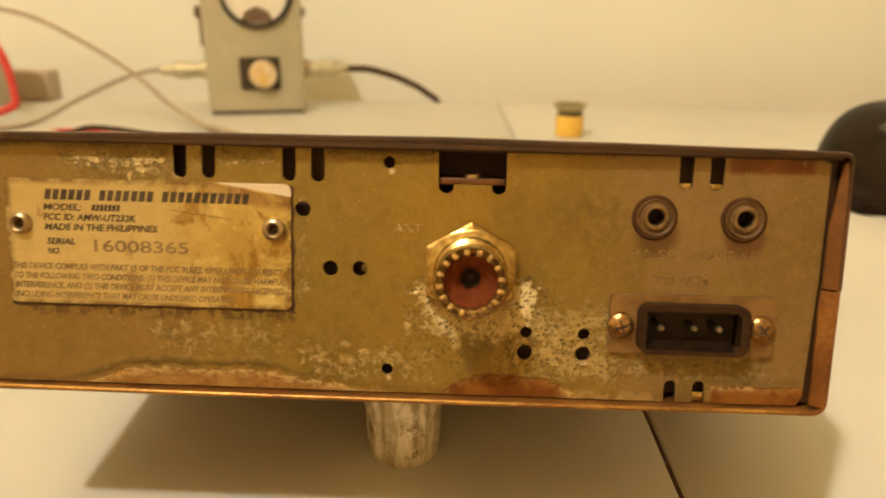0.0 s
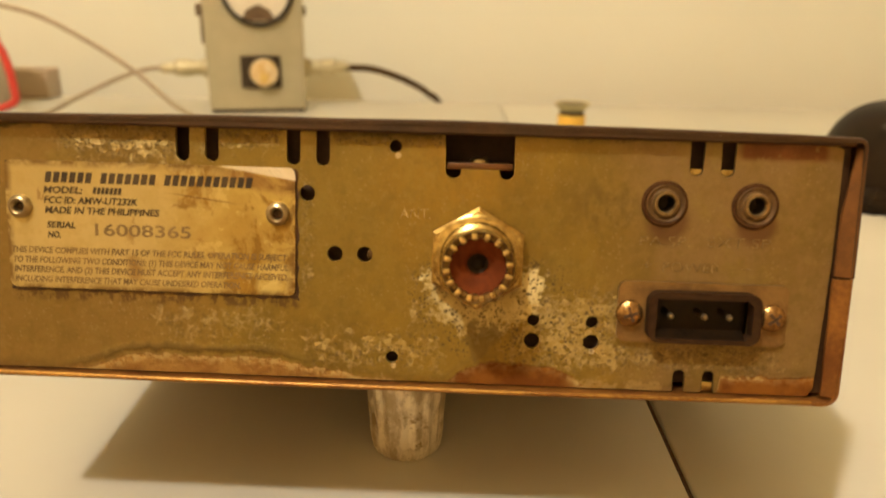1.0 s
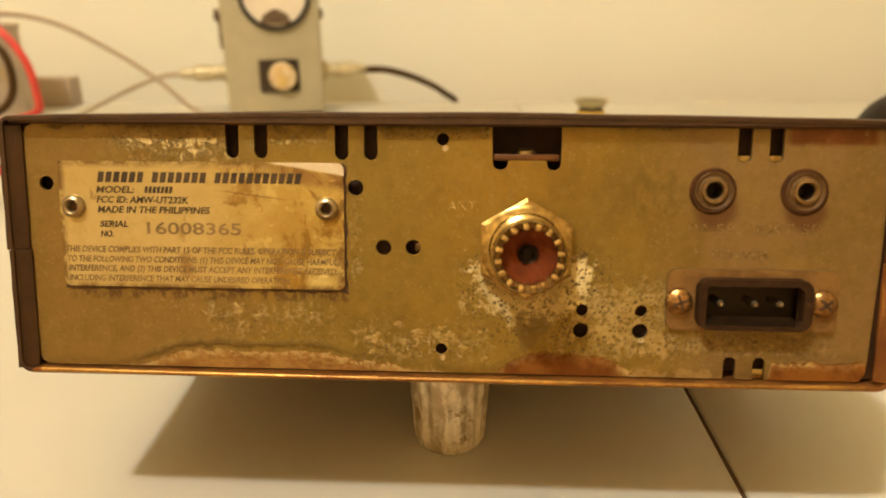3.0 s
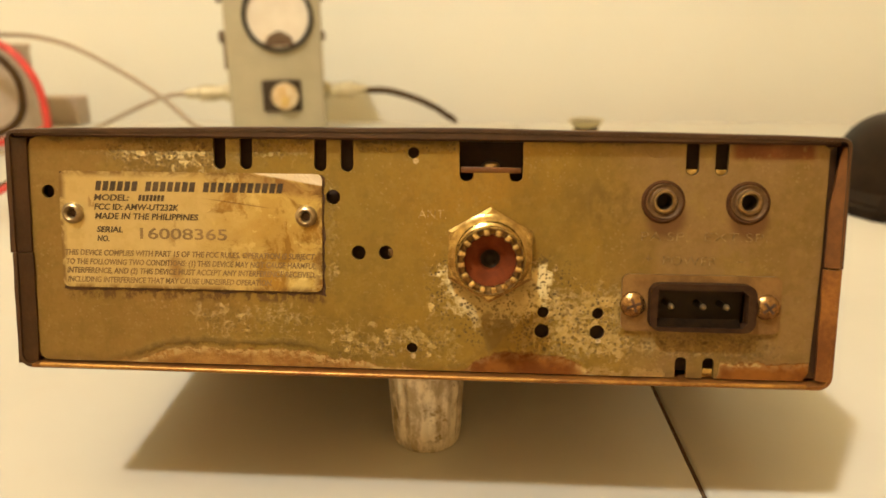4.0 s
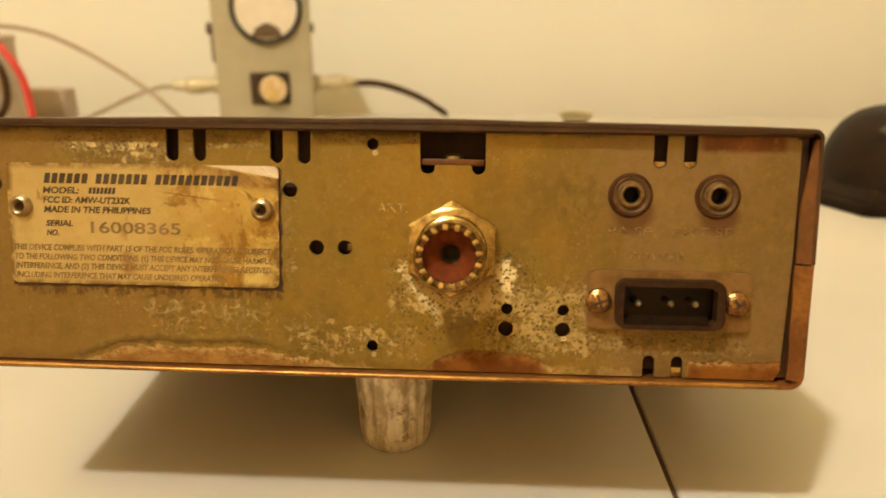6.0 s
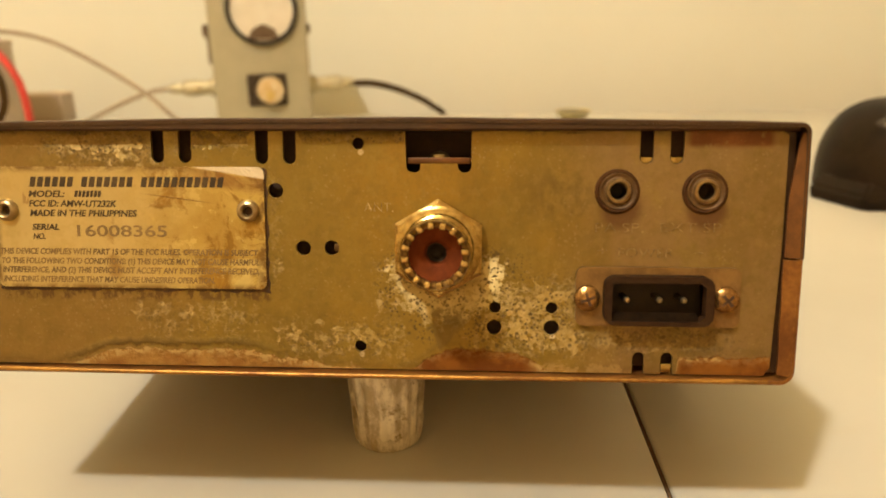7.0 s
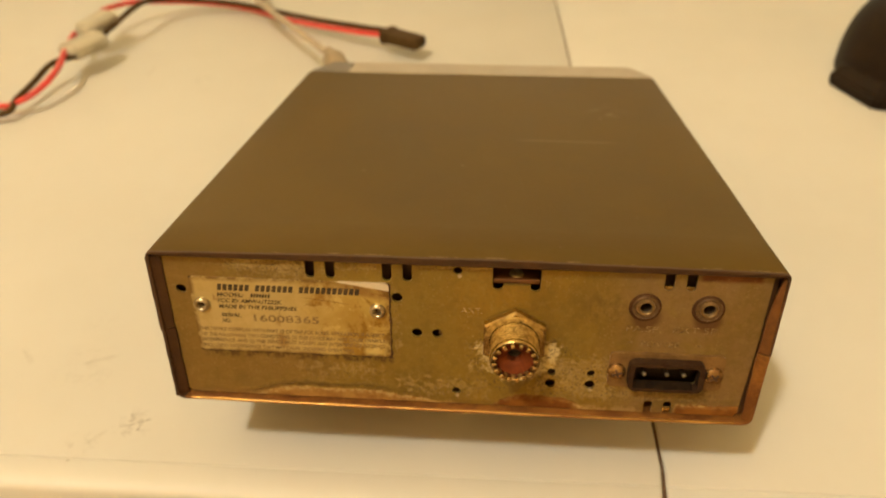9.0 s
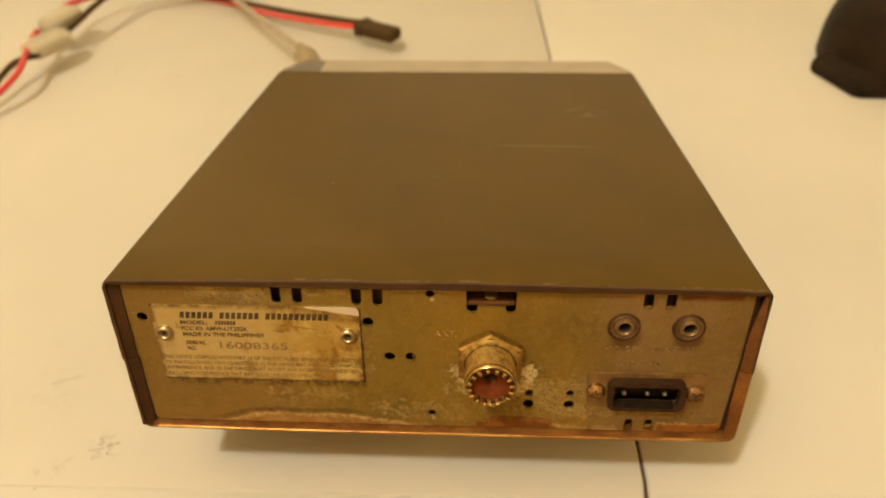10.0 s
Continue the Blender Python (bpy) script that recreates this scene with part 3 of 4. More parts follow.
def lettering(text, size, depth, squeeze=1.0, bold=0.0, align="LEFT", shear=0.0):
    """A mesh of written words in the xz plane, facing -y."""
    cu = bpy.data.curves.new("words", "FONT")
    cu.body, cu.size, cu.extrude, cu.align_x, cu.offset, cu.shear = text, size, depth, align, bold, shear
    cu.resolution_u = 3
    ob = bpy.data.objects.new("words", cu)
    scene.collection.objects.link(ob)
    me = bpy.data.meshes.new_from_object(ob.evaluated_get(bpy.context.evaluated_depsgraph_get()))
    bm = bmesh.new()
    bm.from_mesh(me)
    bpy.data.objects.remove(ob)
    bpy.data.curves.remove(cu)
    bpy.data.meshes.remove(me)
    bm.transform(Matrix.Rotation(radians(90), 4, "X") @ Matrix.Diagonal((squeeze, 1, 1, 1)))
    return bm


def fit_words(text, x0, x1, z, cap, y, bold=0.0, depth=0.00005, shear=0.0):
    """Words from x0 to x1 on the line z, with letters cap high."""
    bm = lettering(text, cap / 0.70, depth, 1.0, bold, "LEFT", shear)
    xs = [v.co.x for v in bm.verts]
    k = (x1 - x0) / (max(xs) - min(xs))
    bm.transform(Matrix.Translation((x0 - min(xs) * k, y, z)) @ Matrix.Diagonal((k, 1, 1, 1)))
    return bm


# ---- the room ----
def crack_x(y):
    return 0.0803 - 0.0085 * min(y, 0.09) - 0.0342 * max(0.0, y - 0.09) - 0.10 * max(0.0, 0.015 - max(y, -0.010))


def crack_half(y):
    return 0.00050 + 0.00020 * min(1.0, max(0.0, (0.012 - y) / 0.010)) - 0.00005 * min(1.0, max(0.0, y / 0.35)) - 0.00015 * min(1.0, max(0.0, (y - 0.35) / 0.2))


def table_leaf(name, outer, sign):
    """One half of the table top: flat, a fine groove, a front lip and a sloping apron."""
    prof = [(0.806, -0.04), (0.806, -0.002), (0.804, 0.0), (0.55, 0.0), (0.35, 0.0), (0.18, 0.0), (0.09, 0.0), (0.04, 0.0), (0.015, 0.0), (0.0073, 0.0), (0.0069, -0.0007), (0.0065, -0.0007), (0.0061, 0.0001), (0.0050, 0.0002)]
    prof += [(0.0020, 0.0002), (-0.0010, -0.0001), (-0.0032, -0.0007), (-0.0048, -0.0015), (-0.0058, -0.0024), (-0.0063, -0.0035), (-0.0067, -0.0048)]
    prof += [(-0.0125, -0.024), (-0.0140, -0.055), (0.005, -0.055), (0.4, -0.04)]
    bm = bmesh.new()
    cols = []
    for dx, drop in ((None, 0.0), (0.0016, 0.0), (0.0009, 0.0003), (0.0003, 0.0009), (0.0, 0.0018)):
        cols.append([bm.verts.new((outer if dx is None else crack_x(y) + sign * crack_half(y) * (1.0 + dx / 0.0007), y, z - (drop if -0.03 < z else 0))) for y, z in prof])
    for a, b in zip(cols, cols[1:]):
        for i in range(len(prof)):
            j = (i + 1) % len(prof)
            bm.faces.new((a[i], b[i], b[j], a[j]))
    bm.faces.new(cols[0])
    bm.faces.new(cols[-1][::-1])
    return solo(name, bm, TABLE, "white laminate table leaf with a rounded front lip", "table", "table leaves", "structure", smooth=40)


table_leaf("table_top", -1.1, -1)
table_leaf("table_top", 1.0, 1)
for lx, ly in ((-1.05, 0.04), (-1.05, 0.75), (0.95, 0.04), (0.95, 0.75)):
    solo("table_leg", block(lx - 0.025, lx + 0.025, ly - 0.025, ly + 0.025, -0.75, -0.040, 0.003), TABLE, "plain white square table leg", "table leg", "table legs", "structure")
joint = bmesh.new()
rows = []
for y in (-0.0100, -0.0055, 0.0, 0.015, 0.04, 0.09, 0.18, 0.35, 0.55, 0.805):
    rows.append([joint.verts.new((crack_x(y) + dx * crack_half(y), y, z - (0.017 if y < -0.008 else 0.0028 if y < -0.002 else 0.0))) for dx, z in ((-1.05, -0.0009), (1.05, -0.0009), (1.05, -0.0060), (-1.05, -0.0060))])
for a, b in zip(rows, rows[1:]):
    for i in range(4):
        joint.faces.new((a[i], a[(i + 1) % 4], b[(i + 1) % 4], b[i]))
joint.faces.new(rows[0])
joint.faces.new(rows[-1][::-1])
solo("table_joint", joint, JOINT, "dark dirt in the joint between the table leaves", "joint", "", "structure", smooth=None)
solo("wall_back", block(-1.9, 1.9, 0.92, 1.02, -0.75, 1.75), WALL, "cream painted wall behind the table", "wall", "", "structure")
# unseen walls and ceiling close the room and colour its bounced light
solo("wall_left", block(-2.0, -1.9, -2.0, 1.02, -0.75, 1.75), BOUNCEWALL, "unseen side wall tinted to warm the bounced light", "wall", "", "structure")
solo("wall_right", block(1.9, 2.0, -2.0, 1.02, -0.75, 1.75), BOUNCEWALL, "unseen side wall tinted to warm the bounced light", "wall", "", "structure")
solo("wall_front", block(-2.0, 2.0, -2.1, -2.0, -0.75, 1.75), BOUNCEWALL, "unseen front wall tinted to warm the bounced light", "wall", "", "structure")
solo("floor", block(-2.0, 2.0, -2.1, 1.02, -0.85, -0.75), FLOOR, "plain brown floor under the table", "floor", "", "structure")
solo("ceiling", block(-2.0, 2.0, -2.1, 1.02, 1.75, 1.85), BOUNCEWALL, "unseen ceiling tinted to warm the bounced light", "ceiling", "", "structure")

# ---- the radio ----
TILT, ROLL, LIFT, DEPTH = 10.743, 0.51, 0.10238, 0.2195
RADIO = Matrix.Rotation(radians(-TILT), 4, "X") @ Matrix.Rotation(radians(ROLL), 4, "Y") @ Matrix.Translation((0, 0, LIFT))
radio = thing("cb_radio", RADIO, "old two-way radio with corroded steel back, propped on a knob", "radio")


def shell_half(top):
    """Half of the folded sheet case: a U of sheet steel with rounded bends."""
    w, t, seam, low = 0.1009, 0.0011, -0.0305, -0.0600
    if top:
        outer = [(-w, seam)] + [(-w + 0.0022 - 0.0022 * math.cos(radians(a)), -0.0022 + 0.0022 * math.sin(radians(a))) for a in range(0, 91, 18)]
        outer += [(-0.0978 + 0.1956 * i / 16, 0.0) for i in range(1, 16)] + [(-x, z) for x, z in outer[::-1]]
    else:
        outer = [(-w + 0.0002, seam - 0.0001)] + [(-w + 0.0004 + 0.0035 - 0.0035 * math.cos(radians(a)), low + 0.0035 - 0.0035 * math.sin(radians(a))) for a in range(0, 91, 15)]
        outer += [(-x, z) for x, z in outer[::-1]]
    n = len(outer)
    inner = []
    for i, (x, z) in enumerate(outer):
        a, b = Vector(outer[max(i - 1, 0)]), Vector(outer[min(i + 1, n - 1)])
        d = (b - a).normalized()
        nrm = Vector((d.y, -d.x)) * (1 if top else -1)
        inner.append((x + nrm.x * t, z + nrm.y * t))
    bm = bmesh.new()
    ys = [-0.003, -0.0024, 0.02, 0.06, 0.12, 0.18, DEPTH]
    rings = []
    for k, y in enumerate(ys):
        sh = 0.0003 if k == 0 else 0.0
        loop = []
        for j, (x, z) in enumerate(outer + inner[::-1]):
            c = Vector((x, z))
            if sh and j < n:
                c -= (c - Vector(inner[j])).normalized() * sh
            wob = 0.0004 * noise.noise(Vector((x * 40, y * 30, z * 60))) if 0 < abs(x) and y < 0.05 else 0.0
            bow = 0.0013 * max(0.0, 1 - (c.x / w) ** 2) * (1 - max(y, 0.0) / DEPTH) if top and c.y > -0.003 else 0.0
            loop.append(bm.verts.new((c.x + wob + 0.0003, y, c.y + wob * 0.5 + bow)))
        rings.append(loop)
    m = 2 * n
    for k, (a, b) in enumerate(zip(rings, rings[1:])):
        for j in range(m):
            f = bm.faces.new((a[j], a[(j + 1) % m], b[(j + 1) % m], b[j]))
            # unseen underside made coppery too, to bounce orange light onto the table
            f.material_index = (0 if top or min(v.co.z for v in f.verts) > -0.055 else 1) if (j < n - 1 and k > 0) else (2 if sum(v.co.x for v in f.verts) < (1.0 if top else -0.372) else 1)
    # left rim darker than the right: that side's shade put into colour
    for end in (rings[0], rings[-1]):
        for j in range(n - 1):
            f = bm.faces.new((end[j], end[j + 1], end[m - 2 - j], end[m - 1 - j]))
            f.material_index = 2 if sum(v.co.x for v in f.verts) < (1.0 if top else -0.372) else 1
    return bm


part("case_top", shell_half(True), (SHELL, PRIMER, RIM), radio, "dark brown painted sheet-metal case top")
part("case_bottom", shell_half(False), (SHELL, COPPER, RIM), radio, "dark case bottom with rusty copper-coloured rim and bounce-tinting underside")

lip_bm = bmesh.new()
cols = []
for i in range(25):
    x = -0.0985 + 0.197 * i / 24
    up = 0.0013 * max(0.0, 1 - (x / 0.1002) ** 2) - 0.0009
    cols.append([lip_bm.verts.new((x, y, z)) for y, z in ((-0.0027, up), (-0.0027, -0.0013), (-0.0023, -0.0018), (-0.0002, -0.0016), (-0.0002, up))])
for a, b in zip(cols, cols[1:]):
    for i in range(5):
        lip_bm.faces.new((a[i], a[(i + 1) % 5], b[(i + 1) % 5], b[i]))
lip_bm.faces.new(cols[0])
lip_bm.faces.new(cols[-1][::-1])
part("top_lip", lip_bm, RIM, radio, "dark maroon folded lip of the case top")


def side_lip(sign, z0, z1, mitre=0.0):
    """A narrow folded strip of the case that faces backwards beside the plate."""
    bm = bmesh.new()
    cols = []
    for i in range(17):
        z = z0 + (z1 - z0) * i / 16
        wob = 0.00018 * noise.noise(Vector((sign * 5, 3.0, z * 160)))
        inset = 0.0004 + 0.0001 * (-0.0305 - z) / 0.0265 if z1 < -0.0305 else 0.0
        cut = mitre * max(0.0, (z + 0.017) / 0.015)
        a, b = sign * ((0.0968 if sign < 0 else 0.0976) - inset * 0.6 + cut), sign * (0.1006 - inset)
        yin = -0.0006 if sign < 0 else -0.0014
        cols.append([bm.verts.new((x + wob, y, z)) for x, y in ((a, yin), (b, -0.0031), (b, -0.0020), (a, yin + 0.0008))])
    for p, q in zip(cols, cols[1:]):
        for k in range(4):
            bm.faces.new((p[k], p[(k + 1) % 4], q[(k + 1) % 4], q[k]))
    bm.faces.new(cols[0])
    bm.faces.new(cols[-1][::-1])
    return bm


# left lips take the darker colour, the shade of that side painted in
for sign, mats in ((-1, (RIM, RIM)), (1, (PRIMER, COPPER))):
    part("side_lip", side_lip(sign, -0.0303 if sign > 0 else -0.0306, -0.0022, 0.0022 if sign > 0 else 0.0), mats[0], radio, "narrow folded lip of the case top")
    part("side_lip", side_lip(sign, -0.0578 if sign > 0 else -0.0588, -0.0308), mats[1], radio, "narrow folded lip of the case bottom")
bead = tube([(-0.0945, -0.0030, -0.0590), (-0.05, -0.0032, -0.0592), (0.0, -0.0031, -0.0593), (0.05, -0.0032, -0.0592), (0.0945, -0.0030, -0.0590)], 0.0006, 8, 12)
part("rolled_edge", bead, BEADED, radio, "bright coppery rolled edge of the case bottom", smooth=80)

# the back plate with its slots and holes
def u_slot(x, w, zb, top=-0.0017):
    """The outline of a slot open at the top, going from its left mouth to its right mouth."""
    r = w / 2
    return [(x - r, top)] + [(x + r * math.cos(radians(a)), zb + r + r * math.sin(radians(a))) for a in range(180, 361, 22)] + [(x + r, top)]


zt, zb = -0.0017, -0.0585
outline = [(-0.0968, zt - 0.0025), (-0.0961, zt - 0.0008), (-0.0945, zt)]
for sx, w, depth in ((-0.0481, 0.0031, -0.0092), (-0.0415, 0.0031, -0.0092), (-0.0231, 0.0031, -0.0094), (-0.0165, 0.0031, -0.0094)):
    outline += u_slot(sx, w, depth)
outline += [(0.0107, zt)] + [(0.0126 + 0.0017 * math.cos(radians(a)), -0.0099 + 0.0014 * math.sin(radians(a))) for a in range(180, 361, 20)]
outline += [(0.0143, -0.0092), (0.0229, -0.0092)]
outline += [(0.0245 + 0.0016 * math.cos(radians(a)), -0.0099 + 0.0014 * math.sin(radians(a))) for a in range(180, 361, 20)] + [(0.0261, zt)]
for sx, w, depth in ((0.0660, 0.0031, -0.0092), (0.0728, 0.0031, -0.0092)):
    outline += u_slot(sx, w, depth)
outline += [(0.0962, zt), (0.0974, zt - 0.001), (0.0973, -0.028), (0.0961, zb + 0.002), (0.0948, zb)]
for sx, top in ((0.0723, -0.0533), (0.0657, -0.0533)):
    outline += [(sx + 0.0014, zb)] + [(sx + 0.0014 * math.cos(radians(a)), top - 0.0014 + 0.0014 * math.sin(radians(a))) for a in range(0, 181, 22)] + [(sx - 0.0014, zb)]
outline += [(-0.0945, zb), (-0.0958, zb + 0.0008), (-0.0966, zb + 0.0022), (-0.0968, zb + 0.004)]
HOLES = ((-0.0921, -0.0153, 0.0017), (-0.0200, -0.0156, 0.0018), (-0.0137, -0.0292, 0.0018), (-0.0069, -0.0291, 0.0018), (-0.0003, -0.0046, 0.0014),
         (-0.0003, -0.0529, 0.0014), (0.0319, -0.0430, 0.0014), (0.0452, -0.0430, 0.0014), (0.0317, -0.0478, 0.0018), (0.0452, -0.0477, 0.0018))
holes = [circle(x, z, r) for x, z, r in HOLES]
holes += [circle(0.0598, -0.0154, 0.0030), circle(0.0796, -0.0154, 0.0030), round_rect(0.0580, 0.0802, -0.0455, -0.0352, 0.001)]
part("back_plate", plate(outline, holes, 0.0, 0.0010), PANEL, radio, "corroded yellow-plated steel back plate with rust", smooth=None)
# sheet added close behind the slots so that they look hazy brown
inner = bmesh.new()
for x0, x1, z0, z1 in ((-0.0955, 0.0090, -0.0580, -0.0014), (0.0275, 0.0500, -0.0580, -0.0105), (0.0275, 0.0955, -0.0105, -0.0014), (0.0500, 0.0955, -0.0580, -0.0500)):
    block(x0, x1, 0.0052, 0.0062, z0, z1, bm=inner)
part("slot_backing", inner, INNER, radio, "brown sheet added behind the slots to lighten them", smooth=None)
# added filler strips: brown in place of black shade beside the plate
for sign in (-1, 1):
    part("gap_filler", block(min(sign * 0.0955, sign * 0.0994), max(sign * 0.0955, sign * 0.0994), 0.0011, 0.0020, -0.0580, -0.0020), RIM, radio, "brown filler strip added in the gap beside the back plate", smooth=None)
part("chassis", block(-0.094, 0.094, 0.0140, 0.20, -0.057, -0.0015), INNER, radio, "dark inner chassis", smooth=None)
part("inner_shelf", block(0.0110, 0.0258, 0.0012, 0.0135, -0.0093, -0.0078, 0.0003), PRIMER, radio, "brown bent inner bracket")
part("inner_screw", lathe([(0.0, 0.0015), (0.0013, 0.0013), (0.0022, 0.0007), (0.0023, 0.0)], Matrix.Translation((0.0184, 0.0046, -0.0078)), 18), NICKEL, radio, "small bright screw head")
for sx, sz in ((0.0660, -0.0077), (0.0728, -0.0077)):
    tab = plate([(sx - 0.0013, sz)] + [(sx + 0.0013 * math.cos(radians(a)), sz + 0.0013 * math.sin(radians(a))) for a in range(180, 361, 20)], [], 0.0004, 0.0013)
    part("slot_tab", tab, BRASS, radio, "bright bent tab in a slot")
part("slot_tab", block(0.0711, 0.0736, 0.0004, 0.0014, -0.0583, -0.0561, 0.0002), BRASS, radio, "yellow bent tab in a slot")

part("hole_tab", block(-0.0064, -0.0050, 0.0003, 0.0012, -0.0300, -0.0282, 0.0003), OLDBRASS, radio, "dull bent tab in a hole")

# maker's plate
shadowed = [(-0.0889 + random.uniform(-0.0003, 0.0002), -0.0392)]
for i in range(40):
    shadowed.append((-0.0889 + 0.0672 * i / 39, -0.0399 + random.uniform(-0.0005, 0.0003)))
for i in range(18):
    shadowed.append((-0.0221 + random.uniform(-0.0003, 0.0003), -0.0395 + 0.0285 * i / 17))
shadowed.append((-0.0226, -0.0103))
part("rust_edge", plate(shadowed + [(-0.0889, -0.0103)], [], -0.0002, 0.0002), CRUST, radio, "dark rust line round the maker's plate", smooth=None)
ring = round_rect(-0.0888, -0.0226, -0.0392, -0.0101, 0.0016)
plate_ob = part("maker_plate", plate(ring, [circle(-0.0854, -0.0205, 0.0012), circle(-0.0265, -0.0204, 0.0012)], -0.0007, -0.0001), LABEL, radio, "stained cream maker's plate with black print", smooth=None)
YP = -0.00073


def word_bars(words, x0, x1, z, cap, mat, name):
    """Plain blocks of the size of letters, word by word."""
    total = sum(words) + 0.9 * (len(words) - 1)
    step, x = (x1 - x0) / total, x0
    for count in words:
        for _ in range(count):
            bar = block(x + step * 0.08, x + step * 0.80, YP - 0.00003, YP + 0.00005, 0.0, cap)
            bar.transform(Matrix.Translation((0, 0, z)) @ Matrix(((1, 0, 0.2, 0), (0, 1, 0, 0), (0, 0, 1, 0), (0, 0, 0, 1))))
            part(name, bar, mat, plate_ob, smooth=None)
            x += step
        x += step * 0.9


word_bars((6, 7, 11), -0.0798, -0.0322, -0.0149, 0.0024, INK, "title_bar")
word_bars((7,), -0.0688, -0.0621, -0.0173, 0.0015, INK, "model_bar")
for words, x0, x1, z, cap, mat in (
        ("MODEL:", -0.0800, -0.0710, -0.0173, 0.0015, INK), ("FCC ID: AMW-UT232K", -0.0800, -0.0584, -0.0196, 0.0015, INK),
        ("MADE IN THE PHILIPPINES", -0.0799, -0.0535, -0.0219, 0.0015, INK), ("SERIAL", -0.0796, -0.0729, -0.0252, 0.0014, INK), ("NO.", -0.0795, -0.0765, -0.0275, 0.0014, INK),
        ("16008365", -0.0685, -0.0464, -0.0267, 0.0027, FADED),
        ("THIS DEVICE COMPLIES WITH PART 15 OF THE FCC RULES. OPERATION IS SUBJECT", -0.0880, -0.0244, -0.0311, 0.0014, FADED),
        ("TO THE FOLLOWING TWO CONDITIONS: (1) THIS DEVICE MAY NOT CAUSE HARMFUL", -0.0878, -0.0242, -0.0334, 0.0014, FADED),
        ("INTERFERENCE, AND (2) THIS DEVICE MUST ACCEPT ANY INTERFERENCE RECEIVED,", -0.0877, -0.0243, -0.0356, 0.0014, FADED),
        ("INCLUDING INTERFERENCE THAT MAY CAUSE UNDESIRED OPERATION.", -0.0876, -0.0352, -0.0379, 0.0014, FADED)):
    part("print", fit_words(words, x0, x1, z, cap, YP, 0.00005, 0.00005, 0.0 if cap > 0.002 else 0.18), mat, plate_ob, smooth=None)

TO_BACK = Matrix.Rotation(radians(90), 4, "X")  # local z points out of the back, towards -y


def out_of_back(x, z, y=0.0):
    return Matrix.Translation((x, y, z)) @ TO_BACK


for rx, rz in ((-0.0854, -0.0205), (-0.0265, -0.0204)):
    part("eyelet", lathe([(0.0011, -0.002), (0.0011, 0.0006), (0.0013, 0.0012), (0.0017, 0.0015), (0.0022, 0.0013), (0.0026, 0.0008), (0.0027, 0.0)], out_of_back(rx, rz, -0.0007), 24), NICKEL, radio, "dull hollow rivet")

# antenna socket
CX, CZ = 0.0186, -0.0288
socket = part("antenna_socket", lathe([(0.0, 0.0), (0.0095, 0.0), (0.0095, 0.0012), (0.0, 0.0012)], out_of_back(CX, CZ), 32), OLDBRASS, radio, "gold-plated threaded antenna socket")
hexa = bmesh.new()
m = out_of_back(CX, CZ)
lo, mid, hi = [], [], []
for i in range(6):
    a = radians(90 + 60 * i)
    lo.append(hexa.verts.new(m @ Vector((0.0116 * math.cos(a), 0.0116 * math.sin(a), 0.0008))))
    mid.append(hexa.verts.new(m @ Vector((0.0116 * math.cos(a), 0.0116 * math.sin(a), 0.0030))))
    hi.append(hexa.verts.new(m @ Vector((0.0107 * math.cos(a), 0.0107 * math.sin(a), 0.0036))))
for a, b in ((lo, mid), (mid, hi)):
    for i in range(6):
        hexa.faces.new((a[i], a[(i + 1) % 6], b[(i + 1) % 6], b[i]))
hexa.faces.new(hi)
hexa.faces.new(lo[::-1])
part("hex_nut", hexa, BRASS, socket, "gold-plated hexagon nut", smooth=None)
part("nut_ridge", lathe([(0.0101, 0.0035), (0.0097, 0.0038), (0.0090, 0.0040), (0.0083, 0.0042), (0.0079, 0.0040)], m, 40), BRASS, socket, "rounded gold-plated ridge on the nut")
thread = [(0.0084, 0.003)]
h = 0.0035
while h < 0.0128:
    thread += [(0.0080, h), (0.0073, h + 0.0004), (0.0080, h + 0.0008)]
    h += 0.0009
thread += [(0.0080, 0.0128), (0.0078, 0.0137), (0.0075, 0.0140)]
part("dark_mouth", lathe([(0.0075, 0.0140), (0.0070, 0.0132), (0.0062, 0.0130), (0.0060, 0.0126), (0.0060, 0.0040)], out_of_back(CX, CZ), 40), MOUTH, socket, "dull darker gold mouth between the teeth")
part("threaded_barrel", lathe(thread, out_of_back(CX, CZ), 40), BRASS, socket, "gold-plated thread")
for i in range(16):
    a = 2 * math.pi * (i + 0.35) / 16
    tooth = block(0.0057, 0.0074, -0.00070, 0.00070, 0.0126, 0.0151, 0.00042, 2)
    tooth.transform(m @ Matrix.Rotation(a, 4, "Z"))
    part("tooth", tooth, BRIGHT, socket)
part("insulator", lathe([(0.0060, 0.0110), (0.0059, 0.0126), (0.0052, 0.0124), (0.0034, 0.0116), (0.0027, 0.0111), (0.0023, 0.0104), (0.0022, 0.0040)], m, 32), BAKELITE, socket, "red-brown insulator")
part("centre_contact", lathe([(0.0023, 0.0082), (0.0017, 0.0080), (0.0013, 0.0074), (0.0, 0.0066)], m, 24), GAP, socket, "dark hollow centre contact")

